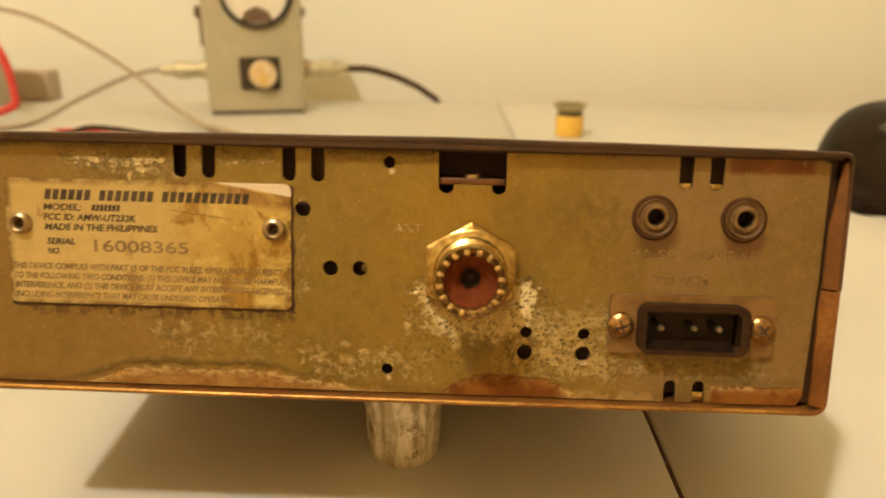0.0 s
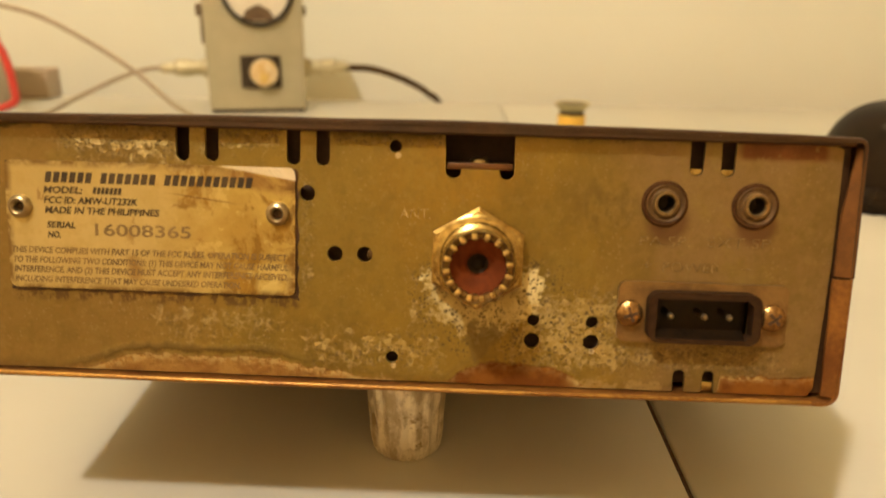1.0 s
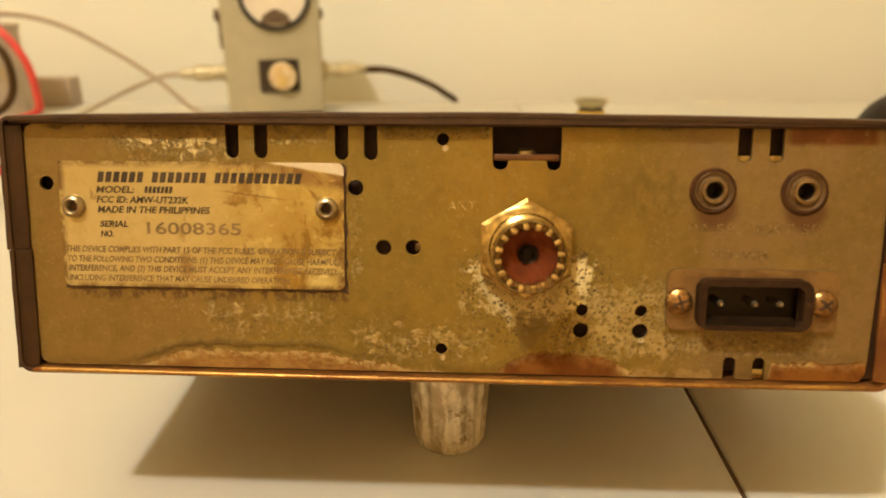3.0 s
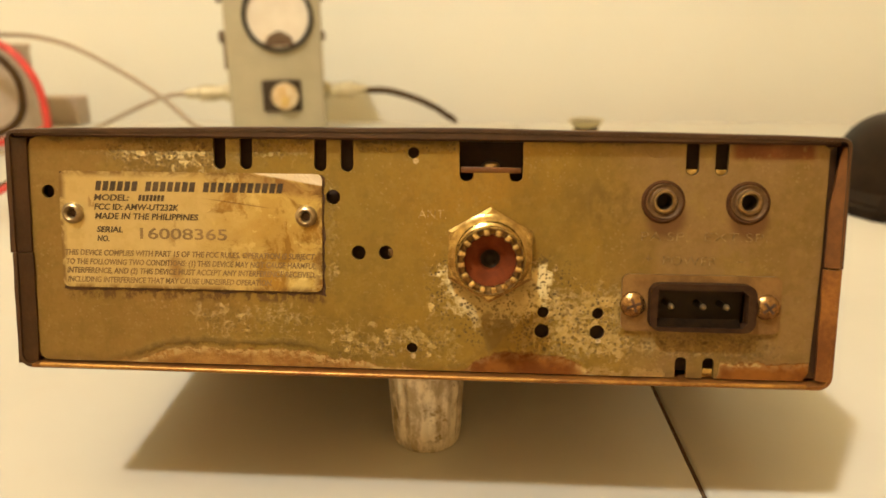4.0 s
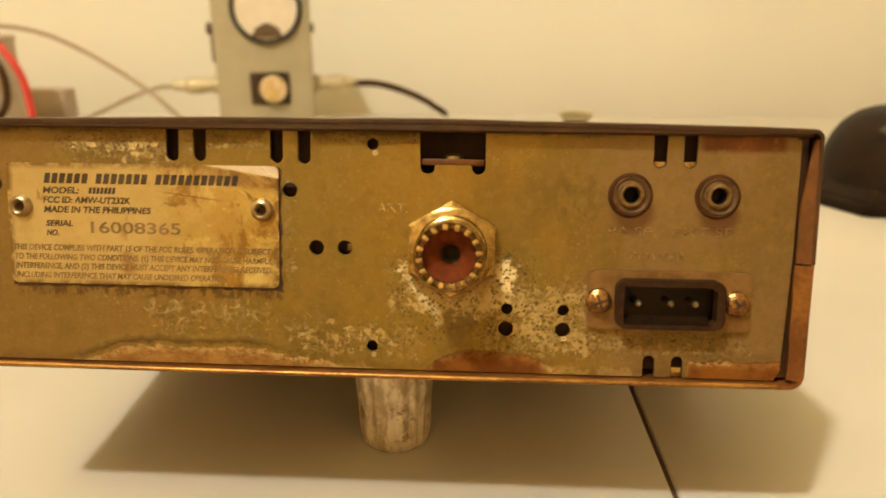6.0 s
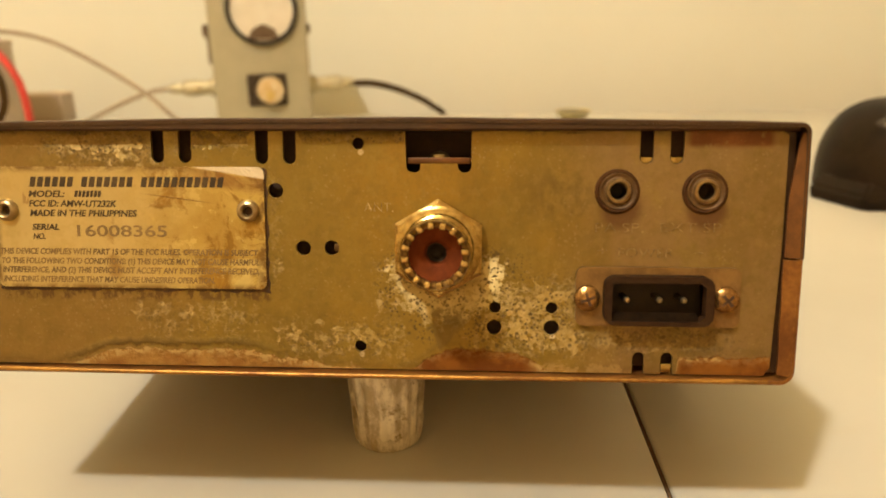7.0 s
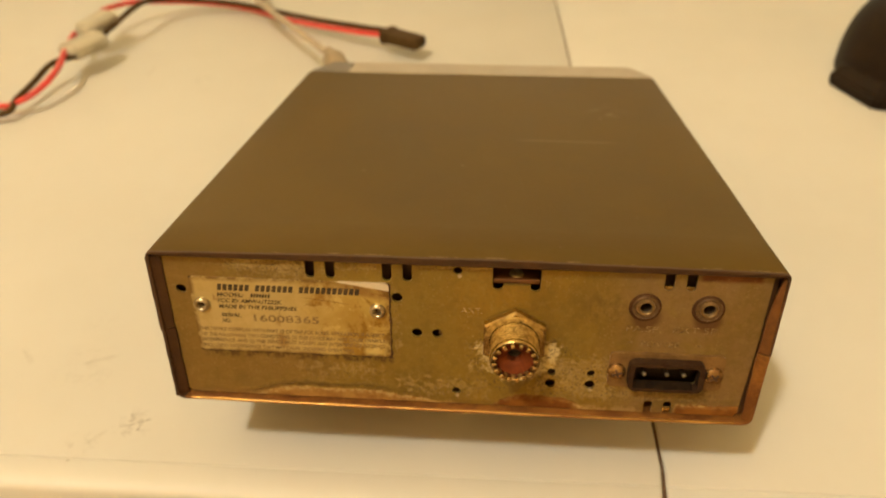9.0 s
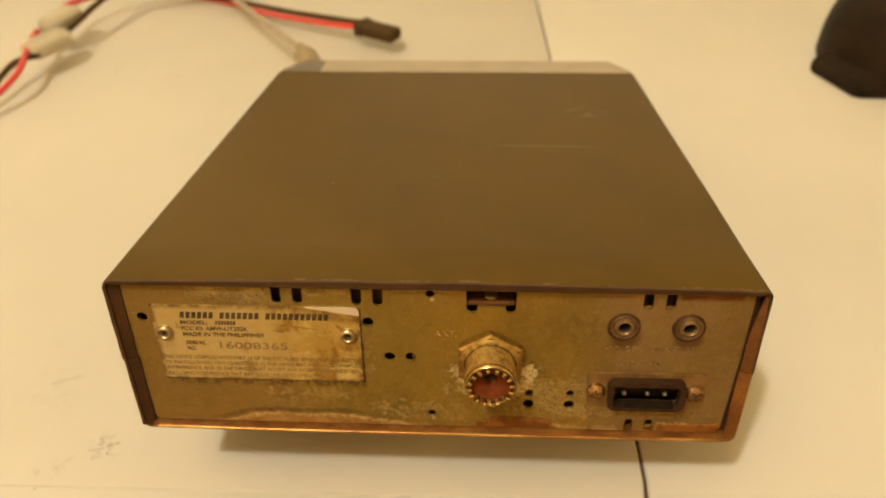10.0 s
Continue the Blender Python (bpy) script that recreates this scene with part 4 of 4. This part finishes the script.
# loudspeaker jacks
for jx in (0.0598, 0.0796):
    jack = part("speaker_jack", lathe([(0.0026, 0.0004), (0.0031, 0.0003), (0.0033, 0.0002), (0.0037, 0.0004), (0.0041, 0.0006), (0.0044, 0.0003), (0.0046, -0.0002)], out_of_back(jx, -0.0154), 36), JACK, radio, "grimy worn brass loudspeaker jack")
    part("collar", lathe([(0.0019, -0.0002), (0.0019, 0.0008), (0.0022, 0.0012), (0.0027, 0.0011), (0.0030, 0.0002)], out_of_back(jx, -0.0154), 32), WORN, jack, "worn collar")
    part("dirt_gap", lathe([(0.0041, 0.0003), (0.0046, 0.0006), (0.0051, 0.0003), (0.0052, -0.0001)], out_of_back(jx - 0.0002, -0.0155), 36), GRIME, jack, "dark dirty gap")
    part("bore", lathe([(0.0020, 0.0004), (0.0019, -0.005), (0.0, -0.005)], out_of_back(jx, -0.0154), 20), GAP, jack, "dark bore")

# power socket
power = part("power_socket", plate(round_rect(0.0506, 0.0882, -0.0468, -0.0329, 0.0018), [round_rect(0.0580, 0.0802, -0.0455, -0.0352, 0.001)], -0.0012, -0.0002), PINKPLATE, radio, "power socket on a copper-tinted flange", smooth=None)
left = round_rect(0.0568, 0.0815, -0.0461, -0.0346, 0.0026)
cavity = [(0.0585, -0.0361), (0.0783, -0.0361), (0.0796, -0.0372), (0.0796, -0.0439), (0.0783, -0.0450), (0.0585, -0.0450)]
part("shroud", plate(left, [cavity[::-1]], -0.0042, -0.0010), DUSTY, power, "dusty black plastic shroud", smooth=None)
slope = bmesh.new()
deep = [slope.verts.new(c) for c in ((0.0586, -0.0016, -0.0433), (0.0782, -0.0016, -0.0433))]
rim = [slope.verts.new(c) for c in ((0.0586, -0.0040, -0.0449), (0.0782, -0.0040, -0.0449))]
slope.faces.new((deep[0], deep[1], rim[1], rim[0]))
bmesh.ops.solidify(slope, geom=list(slope.faces), thickness=0.0003)
part("inner_slope", slope, DUST, power, "dusty sloping inner face of the socket", smooth=None)
part("cavity", plate(round_rect(0.0576, 0.0806, -0.0460, -0.0348, 0.001), [], 0.0040, 0.0060), GAP, power, "black socket bottom", smooth=None)
# pin bodies blackened as if in shade, only the tips left bright
for px in (0.0622, 0.0697, 0.0752):
    pin = part("pin", lathe([(0.0008, 0.0), (0.0008, 0.0058), (0.0, 0.0060)], out_of_back(px, -0.0404, 0.004), 14), GAP, power, "round pin blackened for the shade in the socket")
    part("tip", lathe([(0.0008, 0.0056), (0.0007, 0.0063), (0.0004, 0.0067), (0.0, 0.0068)], out_of_back(px, -0.0404, 0.004), 14), NICKEL, pin, "bright tip catching the light")
for sx, turn in ((0.0532, 20), (0.0848, 40)):
    head = lathe([(0.0, 0.0021), (0.0008, 0.00205), (0.0020, 0.0018), (0.0029, 0.0010), (0.0031, 0.0)], out_of_back(sx, -0.0402, -0.0012), 24)
    screw = part("screw", head, SCREW, power, "brassy cross-head screw")
    # the slot is a flush dark cross, its shade put into colour
    cross = bmesh.new()
    block(-0.0017, 0.0016, -0.00034, 0.00030, 0.0013, 0.00211, bm=cross)
    block(-0.00030, 0.00034, -0.0016, 0.0017, 0.0013, 0.00211, bm=cross)
    cross.transform(out_of_back(sx, -0.0402, -0.0012) @ Matrix.Rotation(radians(turn), 4, "Z"))
    part("cross_slot", cross, CRUST, screw, smooth=None)

# stamped words
for words, x0, x1, z, cap in (("ANT.", 0.0010, 0.0078, -0.0205, 0.0022), ("PA.SP.", 0.0549, 0.0657, -0.0249, 0.0022), ("EXT.SP.", 0.0698, 0.0844, -0.0248, 0.0022),
                              ("POWER", 0.0603, 0.0728, -0.0307, 0.0022), ("+", 0.0557, 0.0577, -0.0303, 0.0022), ("-", 0.0776, 0.0796, -0.0303, 0.0022)):
    part("stamped_word", fit_words(words, x0, x1, z, cap, -0.00005, -0.00008, 0.00016), STAMP if words == "ANT." else FAINT, radio, smooth=None)

for i in range(9):
    x = 0.0635 + 0.0021 * i
    w = (0.0013, 0.0010, 0.0015, 0.0008)[i % 4]
    if i not in (3, 6):
        part("stamped_bar", block(x, x + w, -0.0001, 0.0002, -0.0502, -0.0490), PANEL, radio, smooth=None)
arc = tube([(0.0578 + 0.0031 * math.cos(radians(a)), 0.0, -0.0019 + 0.0031 * math.sin(radians(a))) for a in range(190, 351, 16)], 0.00013, 6, 2)
part("stamped_arc", arc, PANEL, radio)

# front bezel, seen over the far edge of the case
def bezel_half(x0, x1, cut):
    bm = bmesh.new()
    sec = []
    for y, z0, z1, w in ((DEPTH, -0.0588, -0.0004, 0.0), (DEPTH + 0.004, -0.0582, 0.0, 0.0), (DEPTH + 0.0220, -0.0550, 0.0004, 0.010)):
        a, b = (x0 + w if cut < 0 else x0), (x1 - w if cut > 0 else x1)
        sec.append([bm.verts.new((x, y, z)) for x, z in ((a, z0), (b, z0), (b, z1), (a, z1))])
    for p, q in zip(sec, sec[1:]):
        for i in range(4):
            bm.faces.new((p[i], p[(i + 1) % 4], q[(i + 1) % 4], q[i]))
    bm.faces.new(sec[0][::-1])
    bm.faces.new(sec[-1])
    return bm


part("front_bezel", bezel_half(-0.0765, 0.0995, 1), BEZEL, radio, "brushed silver front bezel", smooth=None)
# this end is coloured dark for the connector's shadow
part("front_bezel", bezel_half(-0.0985, -0.0768, -1), BEZELSHADE, radio, "end of the front bezel darkened for the connector's shadow", smooth=None)

# ---- the knob that props up the radio ----
knob = thing("control_knob", Matrix.Translation((0.0004, 0.0462, 0)), "worn chrome control knob with ribbed sides, propping up the radio", "knob")
body = bmesh.new()
rings = []
HT = 0.0338
for h, r in ((0.0, 0.0086), (0.0007, 0.0094), (0.0020, 0.0098), (0.006, 0.0102), (0.012, 0.0104), (0.018, 0.0108), (0.024, 0.0111), (0.029, 0.0114), (HT, 0.0116)):
    ring_v = []
    for i in range(72):
        groove = 0.00022 * (1 if i % 4 in (1, 2) else -1) if 0.001 < h < 0.030 else 0.0
        rr = r * 1.05 + groove + 0.00025 * noise.noise(Vector((i * 0.5, h * 300, 2.0)))
        a = 2 * math.pi * i / 72
        ring_v.append(body.verts.new((rr * math.cos(a), rr * math.sin(a), h - 0.19 * rr * math.sin(a) * (1 if h == HT else 0))))
    rings.append(ring_v)
for a, b in zip(rings, rings[1:]):
    for i in range(72):
        body.faces.new((a[i], a[(i + 1) % 72], b[(i + 1) % 72], b[i]))
body.faces.new(rings[0][::-1])
body.faces.new(rings[-1])
part("knob_body", body, CHROME, knob)
skirt = lathe([(0.0118, 0.0262), (0.0128, 0.0266), (0.0134, 0.0276), (0.0134, 0.0300), (0.0121, 0.0302)], Matrix(), 48)
part("knob_skirt", skirt, CHROME, knob, "flared worn skirt")
part("knob_cap", lathe([(0.0, 0.0), (0.0074, 0.0), (0.0088, 0.0003), (0.0096, 0.0010), (0.0099, 0.0020)], Matrix(), 48), CHROME, knob)

# ---- the wattmeter ----
meter = thing("wattmeter", Matrix.Translation((-0.2249, 0.6887, 0)) @ Matrix.Rotation(radians(14.0), 4, "Z") @ Matrix.Scale(1.055, 4), "grey metal wattmeter with a round black-rimmed dial and a plug-in element", "meter")
prof = round_rect(-0.0515, 0.0515, 0.0, 0.176, 0.008, 5)
case = plate(prof, [], 0.0, 0.068)
bmesh.ops.bevel(case, geom=[e for e in case.edges if e.is_boundary or len({round(f.normal.y, 1) for f in e.link_faces}) > 1], offset=0.003, segments=3, affect="EDGES", profile=0.5)
part("meter_case", case, GREY, meter)
part("base_gasket", block(-0.0495, 0.0495, -0.0006, 0.066, 0.0, 0.0042, 0.001), DARK, meter, "dark rubber base")
part("strap", block(-0.0545, -0.0512, 0.004, 0.012, 0.072, 0.102, 0.001), MASK, meter, "brown carrying strap end")
FACE = Matrix.Rotation(radians(90), 4, "X")
part("dial_rim", lathe([(0.0328, 0.0), (0.0330, 0.0045), (0.0346, 0.0060), (0.0366, 0.0054), (0.0378, 0.0030), (0.0380, 0.0)], Matrix.Translation((0.0055, 0, 0.1275)) @ FACE, 48), BLACK, meter, "black dial rim")
part("dial_face", lathe([(0.0, 0.0015), (0.033, 0.0015), (0.033, 0.0)], Matrix.Translation((0.0055, 0, 0.1275)) @ FACE, 48), CREAM, meter, "cream dial face")
mask = plate([(-0.0115, 0.097), (0.0225, 0.097), (0.0175, 0.107), (0.0095, 0.111), (0.0055, 0.1125), (0.0015, 0.111), (-0.0065, 0.107)], [], -0.0032, -0.0016)
part("needle_cover", mask, MASK, meter, "dark cover over the needle's pivot", smooth=None)
part("element_recess", plate(round_rect(-0.0165, 0.0255, 0.0265, 0.0605, 0.002), [circle(0.0072, 0.0432, 0.0152, 32)], -0.0025, 0.0008), DARK, meter, "dark square element holder", smooth=None)
part("element_plug", lathe([(0.0, 0.0105), (0.011, 0.0105), (0.0138, 0.0095), (0.0145, 0.0080), (0.0147, 0.0)], Matrix.Translation((0.0078, 0, 0.0430)) @ FACE, 36), ELEMENT, meter, "cream round plug-in element")
part("element_mark", lathe([(0.0, 0.0109), (0.0050, 0.0109), (0.0050, 0.0104)], Matrix.Translation((0.0075, 0, 0.0385)) @ FACE, 24), MARK, meter, "yellow marking")
for sgn, zz in ((-1, 0.1065), (-1, 0.148), (1, 0.1065), (1, 0.148)):
    k = Matrix.Translation((sgn * 0.0505, 0.012, zz)) @ Matrix.Rotation(radians(90 * sgn), 4, "Y")
    part("side_knob", lathe([(0.003, 0.0), (0.003, 0.002), (0.0065, 0.0025), (0.0068, 0.0065), (0.005, 0.008), (0.0, 0.0082)] if sgn < 0 else [(0.003, 0.0), (0.003, 0.001), (0.0052, 0.0014), (0.0054, 0.0036), (0.004, 0.0046), (0.0, 0.0048)], k, 20), MASK if sgn < 0 else OLDBRASS, meter, "dark brown side screw" if sgn < 0 else "small dull side screw")
for sgn in (-1, 1):
    k = Matrix.Translation((sgn * 0.0505, 0.024, 0.046)) @ Matrix.Rotation(radians(90 * sgn), 4, "Y")
    part("line_connector", lathe([(0.010, 0.0), (0.010, 0.006), (0.0075, 0.008), (0.0075, 0.018), (0.0088, 0.019), (0.0088, 0.034), (0.006, 0.037), (0.0048, 0.050), (0.0, 0.0505)], k, 24), PALEMETAL, meter, "pale coaxial connector")


def cable(name, points, r, mat, label, group=""):
    return solo(name, tube(points, r, 10, 8), mat, label, "cable", group, smooth=60)


cable("coaxial_cable", [(-0.1329, 0.7356, 0.0480), (-0.1065, 0.7504, 0.0464), (-0.0812, 0.7694, 0.0380), (-0.0569, 0.7884, 0.0258), (-0.0369, 0.8011, 0.0121), (-0.0200, 0.8200, -0.0106), (-0.0115, 0.8264, -0.0949)], 0.0040, WIREBLACK, "black coaxial cable running from the meter over the table's back edge")
cable("coaxial_cable", [(-0.3344, 0.7103, 0.0469), (-0.3586, 0.6998, 0.0454), (-0.3850, 0.6829, 0.0359), (-0.4188, 0.6534, 0.0179), (-0.4314, 0.6006, 0.0053), (-0.4451, 0.5626, 0.0027), (-0.4774, 0.5508, 0.0027), (-0.5496, 0.5563, 0.0027), (-0.6551, 0.5774, 0.0027)], 0.0026, GREYCABLE, "thin grey coaxial cable from the meter down to the table")
cable("coaxial_cable", [(-0.6551, 0.6618, 0.0791), (-0.5812, 0.6512, 0.1076), (-0.5084, 0.6407, 0.1168), (-0.4462, 0.6386, 0.1075), (-0.3871, 0.6344, 0.0801), (-0.3365, 0.6280, 0.0492), (-0.2960, 0.6134, 0.0200), (-0.2462, 0.5755, 0.0047), (-0.2049, 0.4962, 0.0103), (-0.1905, 0.4341, 0.0300), (-0.1187, 0.3283, 0.0380), (-0.1009, 0.2968, 0.0425)], 0.0026, GREYCABLE, "thin grey coaxial cable arching down to the table behind the radio")
end = thing("cable_connector", Matrix.Translation((-0.0932, 0.2821, 0.0425)) @ Matrix.Rotation(radians(24), 4, "Z") @ Matrix.Rotation(radians(-90), 4, "X"), "dull grey-brown cable connector plugged into the radio's front", "connector")
part("connector_sleeve", lathe([(0.0, -0.014), (0.0055, -0.014), (0.0062, -0.012), (0.0076, -0.010), (0.0078, 0.006), (0.0070, 0.010), (0.0052, 0.014), (0.0035, 0.024), (0.0, 0.0245)], Matrix(), 24), DULLCAP, end)

# ---- red and black power lead ----
lead = thing("power_lead", Matrix(), "red and black power lead with milky inline plug", "cable")
RW = 0.0022
part("red_wire", tube([(-0.0746, 0.3975, 0.0151), (-0.0987, 0.4048, 0.0143), (-0.1411, 0.4278, 0.0109), (-0.1765, 0.4508, 0.0076), (-0.2087, 0.4746, 0.0059), (-0.2386, 0.4865, 0.0060), (-0.2701, 0.4866, 0.0084), (-0.2927, 0.4671, 0.0160), (-0.3071, 0.4496, 0.0218), (-0.3176, 0.4224, 0.0260), (-0.3180, 0.4094, 0.0252)], RW), RED, lead, "red wire")
part("black_wire", tube([(-0.0748, 0.4005, 0.0176), (-0.0993, 0.4102, 0.0168), (-0.1427, 0.4359, 0.0126), (-0.1771, 0.4551, 0.0109), (-0.2072, 0.4717, 0.0101), (-0.2356, 0.4802, 0.0109), (-0.2620, 0.4694, 0.0168), (-0.2774, 0.4581, 0.0218), (-0.2886, 0.4387, 0.0269), (-0.2909, 0.4211, 0.0286), (-0.2956, 0.4076, 0.0260), (-0.2994, 0.3900, 0.0235), (-0.3011, 0.3805, 0.0227)], RW), WIREBLACK, lead, "black wire")
hull = block(-0.016, 0.015, -0.0075, 0.0075, -0.0045, 0.0045, 0.002)
AT = Matrix.Translation((-0.0608, 0.3889, 0.0155)) @ Matrix.Rotation(radians(-30), 4, "Z")
hull.transform(AT)
plugpart = part("end_plug", hull, WIREBLACK, lead, "black plastic end plug")
collar = block(-0.0205, -0.0130, -0.0086, 0.0086, -0.0047, 0.0050, 0.0012)
collar.transform(AT)
part("plug_collar", collar, WIREBLACK, plugpart)
for cx, cy, cz, w, d, ang in ((-0.3073, 0.3560, 0.0223, 0.036, 0.019, 62), (-0.3135, 0.3946, 0.0244, 0.036, 0.018, 74)):
    b = block(-w / 2, w / 2, -d / 2, d / 2, -0.0065, 0.0065, 0.0058, 5)
    b.transform(Matrix.Translation((cx, cy, cz)) @ Matrix.Rotation(radians(ang), 4, "Z"))
    half = part("inline_plug", b, WHITEPL, lead, "milky white nylon plug half")
    rib = block(-w / 2 + 0.006, w / 2 - 0.010, -d / 2 - 0.0012, -d / 2 + 0.002, -0.004, 0.004, 0.0008)
    rib.transform(Matrix.Translation((cx, cy, cz)) @ Matrix.Rotation(radians(ang), 4, "Z"))
    part("latch", rib, WHITEPL, half)
part("red_wire", tube([(-0.3238, 0.3757, 0.0235), (-0.3206, 0.3649, 0.0244), (-0.3136, 0.3397, 0.0244), (-0.3078, 0.3131, 0.0218), (-0.3114, 0.2962, 0.0176), (-0.3178, 0.2861, 0.0143), (-0.3291, 0.2845, 0.0101), (-0.3432, 0.2879, 0.0059), (-0.4000, 0.3000, 0.0035), (-0.5000, 0.3350, 0.0024)], RW), RED, lead, "red wire")
part("black_wire", tube([(-0.3068, 0.3413, 0.0210), (-0.3096, 0.3382, 0.0210), (-0.3167, 0.3339, 0.0202), (-0.3224, 0.3266, 0.0185), (-0.3249, 0.3081, 0.0151), (-0.3283, 0.2881, 0.0118), (-0.3338, 0.2725, 0.0076), (-0.4000, 0.2750, 0.0030), (-0.5000, 0.3220, 0.0024)], RW), WIREBLACK, lead, "black wire")
loop = thing("supply_lead", Matrix(), "thick red and black supply wires looping above the table", "cable")
part("red_wire", tube([(-0.6551, 0.5879, 0.0042), (-0.5496, 0.5901, 0.0042), (-0.4967, 0.5879, 0.0073), (-0.4525, 0.5879, 0.0192), (-0.4463, 0.5879, 0.0340), (-0.4527, 0.5879, 0.0731), (-0.4796, 0.5901, 0.1052), (-0.5355, 0.5985, 0.1195), (-0.6199, 0.6090, 0.1111), (-0.6832, 0.6196, 0.0794)], 0.0040), RED, loop, "red wire")
part("black_wire", tube([(-0.6551, 0.5985, 0.0042), (-0.5501, 0.6006, 0.0059), (-0.5056, 0.6006, 0.0165), (-0.4848, 0.6006, 0.0309), (-0.4775, 0.6006, 0.0530), (-0.4827, 0.6006, 0.0794), (-0.5091, 0.6027, 0.1005), (-0.5671, 0.6090, 0.1089), (-0.6410, 0.6196, 0.0899)], 0.0040), WIREBLACK, loop, "black wire")
solo("low_box", block(-0.74, -0.517, 0.769, 0.801, 0.0, 0.037, 0.003, 3), DULLGREY, "plain grey-brown block for a dull rectangle by the wall", "box")
can = thing("metal_can", Matrix.Translation((-0.5496, 0.6724, 0)) @ Matrix.Scale(1.055, 4), "grey metal can standing behind the supply wires", "can")
part("can_body", lathe([(0.0, 0.0), (0.035, 0.0), (0.0365, 0.002), (0.0365, 0.006), (0.035, 0.008), (0.035, 0.095), (0.0365, 0.097), (0.0365, 0.100), (0.034, 0.101), (0.033, 0.098), (0.0, 0.098)], Matrix(), 40), TINGREY, can)

# ---- small amber bottle ----
bottle = thing("amber_bottle", Matrix.Translation((0.1182, 0.5785, 0)) @ Matrix.Scale(1.055, 4), "small amber plastic vial with dark neck and pale flared rim", "vial")
part("vial_body", lathe([(0.0, 0.0), (0.0115, 0.0), (0.0128, 0.001), (0.0130, 0.003), (0.0130, 0.020), (0.0, 0.020)], Matrix(), 32), AMBER, bottle)
part("vial_neck", lathe([(0.0, 0.0195), (0.0112, 0.0195), (0.0114, 0.0240), (0.0110, 0.0262), (0.0, 0.0262)], Matrix(), 32), DARK, bottle, "dark brown neck")
part("vial_cap", lathe([(0.0112, 0.0238), (0.0138, 0.0262), (0.0160, 0.0292), (0.0168, 0.0304), (0.0164, 0.0309), (0.0152, 0.0296), (0.0130, 0.0270), (0.0108, 0.0258)], Matrix(), 32), CAPRIM, bottle, "pale olive flared rim")
# a dark disc puts the shade of the hollow rim into colour
part("cap_hollow_shade", lathe([(0.0, 0.0290), (0.0147, 0.0290), (0.0147, 0.0282), (0.0, 0.0282)], Matrix(), 32), DARK, bottle, "dark disc for the shaded hollow inside the rim")

# ---- black dome ----
dome = thing("black_dome", Matrix.Translation((0.322, 0.358, 0)) @ Matrix.Scale(1.04, 4), "black plastic dome on a flared faceted foot", "dome")
foot = bmesh.new()
rings = []
corners = ((-0.0650, -0.006), (-0.0490, -0.0455), (-0.005, -0.047), (0.050, -0.042), (0.066, 0.000), (0.050, 0.040), (0.003, 0.050), (-0.034, 0.034))
for h, k in ((0.0, 0.985), (0.002, 1.0), (0.009, 1.0), (0.014, 0.91), (0.017, 0.86)):
    rings.append([foot.verts.new((x * k, y * k, h)) for x, y in corners])
for a, b in zip(rings, rings[1:]):
    for i in range(8):
        foot.faces.new((a[i], a[(i + 1) % 8], b[(i + 1) % 8], b[i]))
foot.faces.new(rings[0][::-1])
foot.faces.new(rings[-1])
bmesh.ops.bevel(foot, geom=list(foot.edges), offset=0.002, segments=2, affect="EDGES")
part("dome_foot", foot, DOME, dome)
part("dome_shell", lathe([(0.0585, 0.004)] + [(0.0585 * math.cos(radians(a)) ** 0.52, 0.014 + 0.049 * math.sin(radians(a))) for a in range(0, 90, 5)] + [(0.0, 0.063)], Matrix.Translation((0.003, 0.001, 0)), 56), DOME, dome)
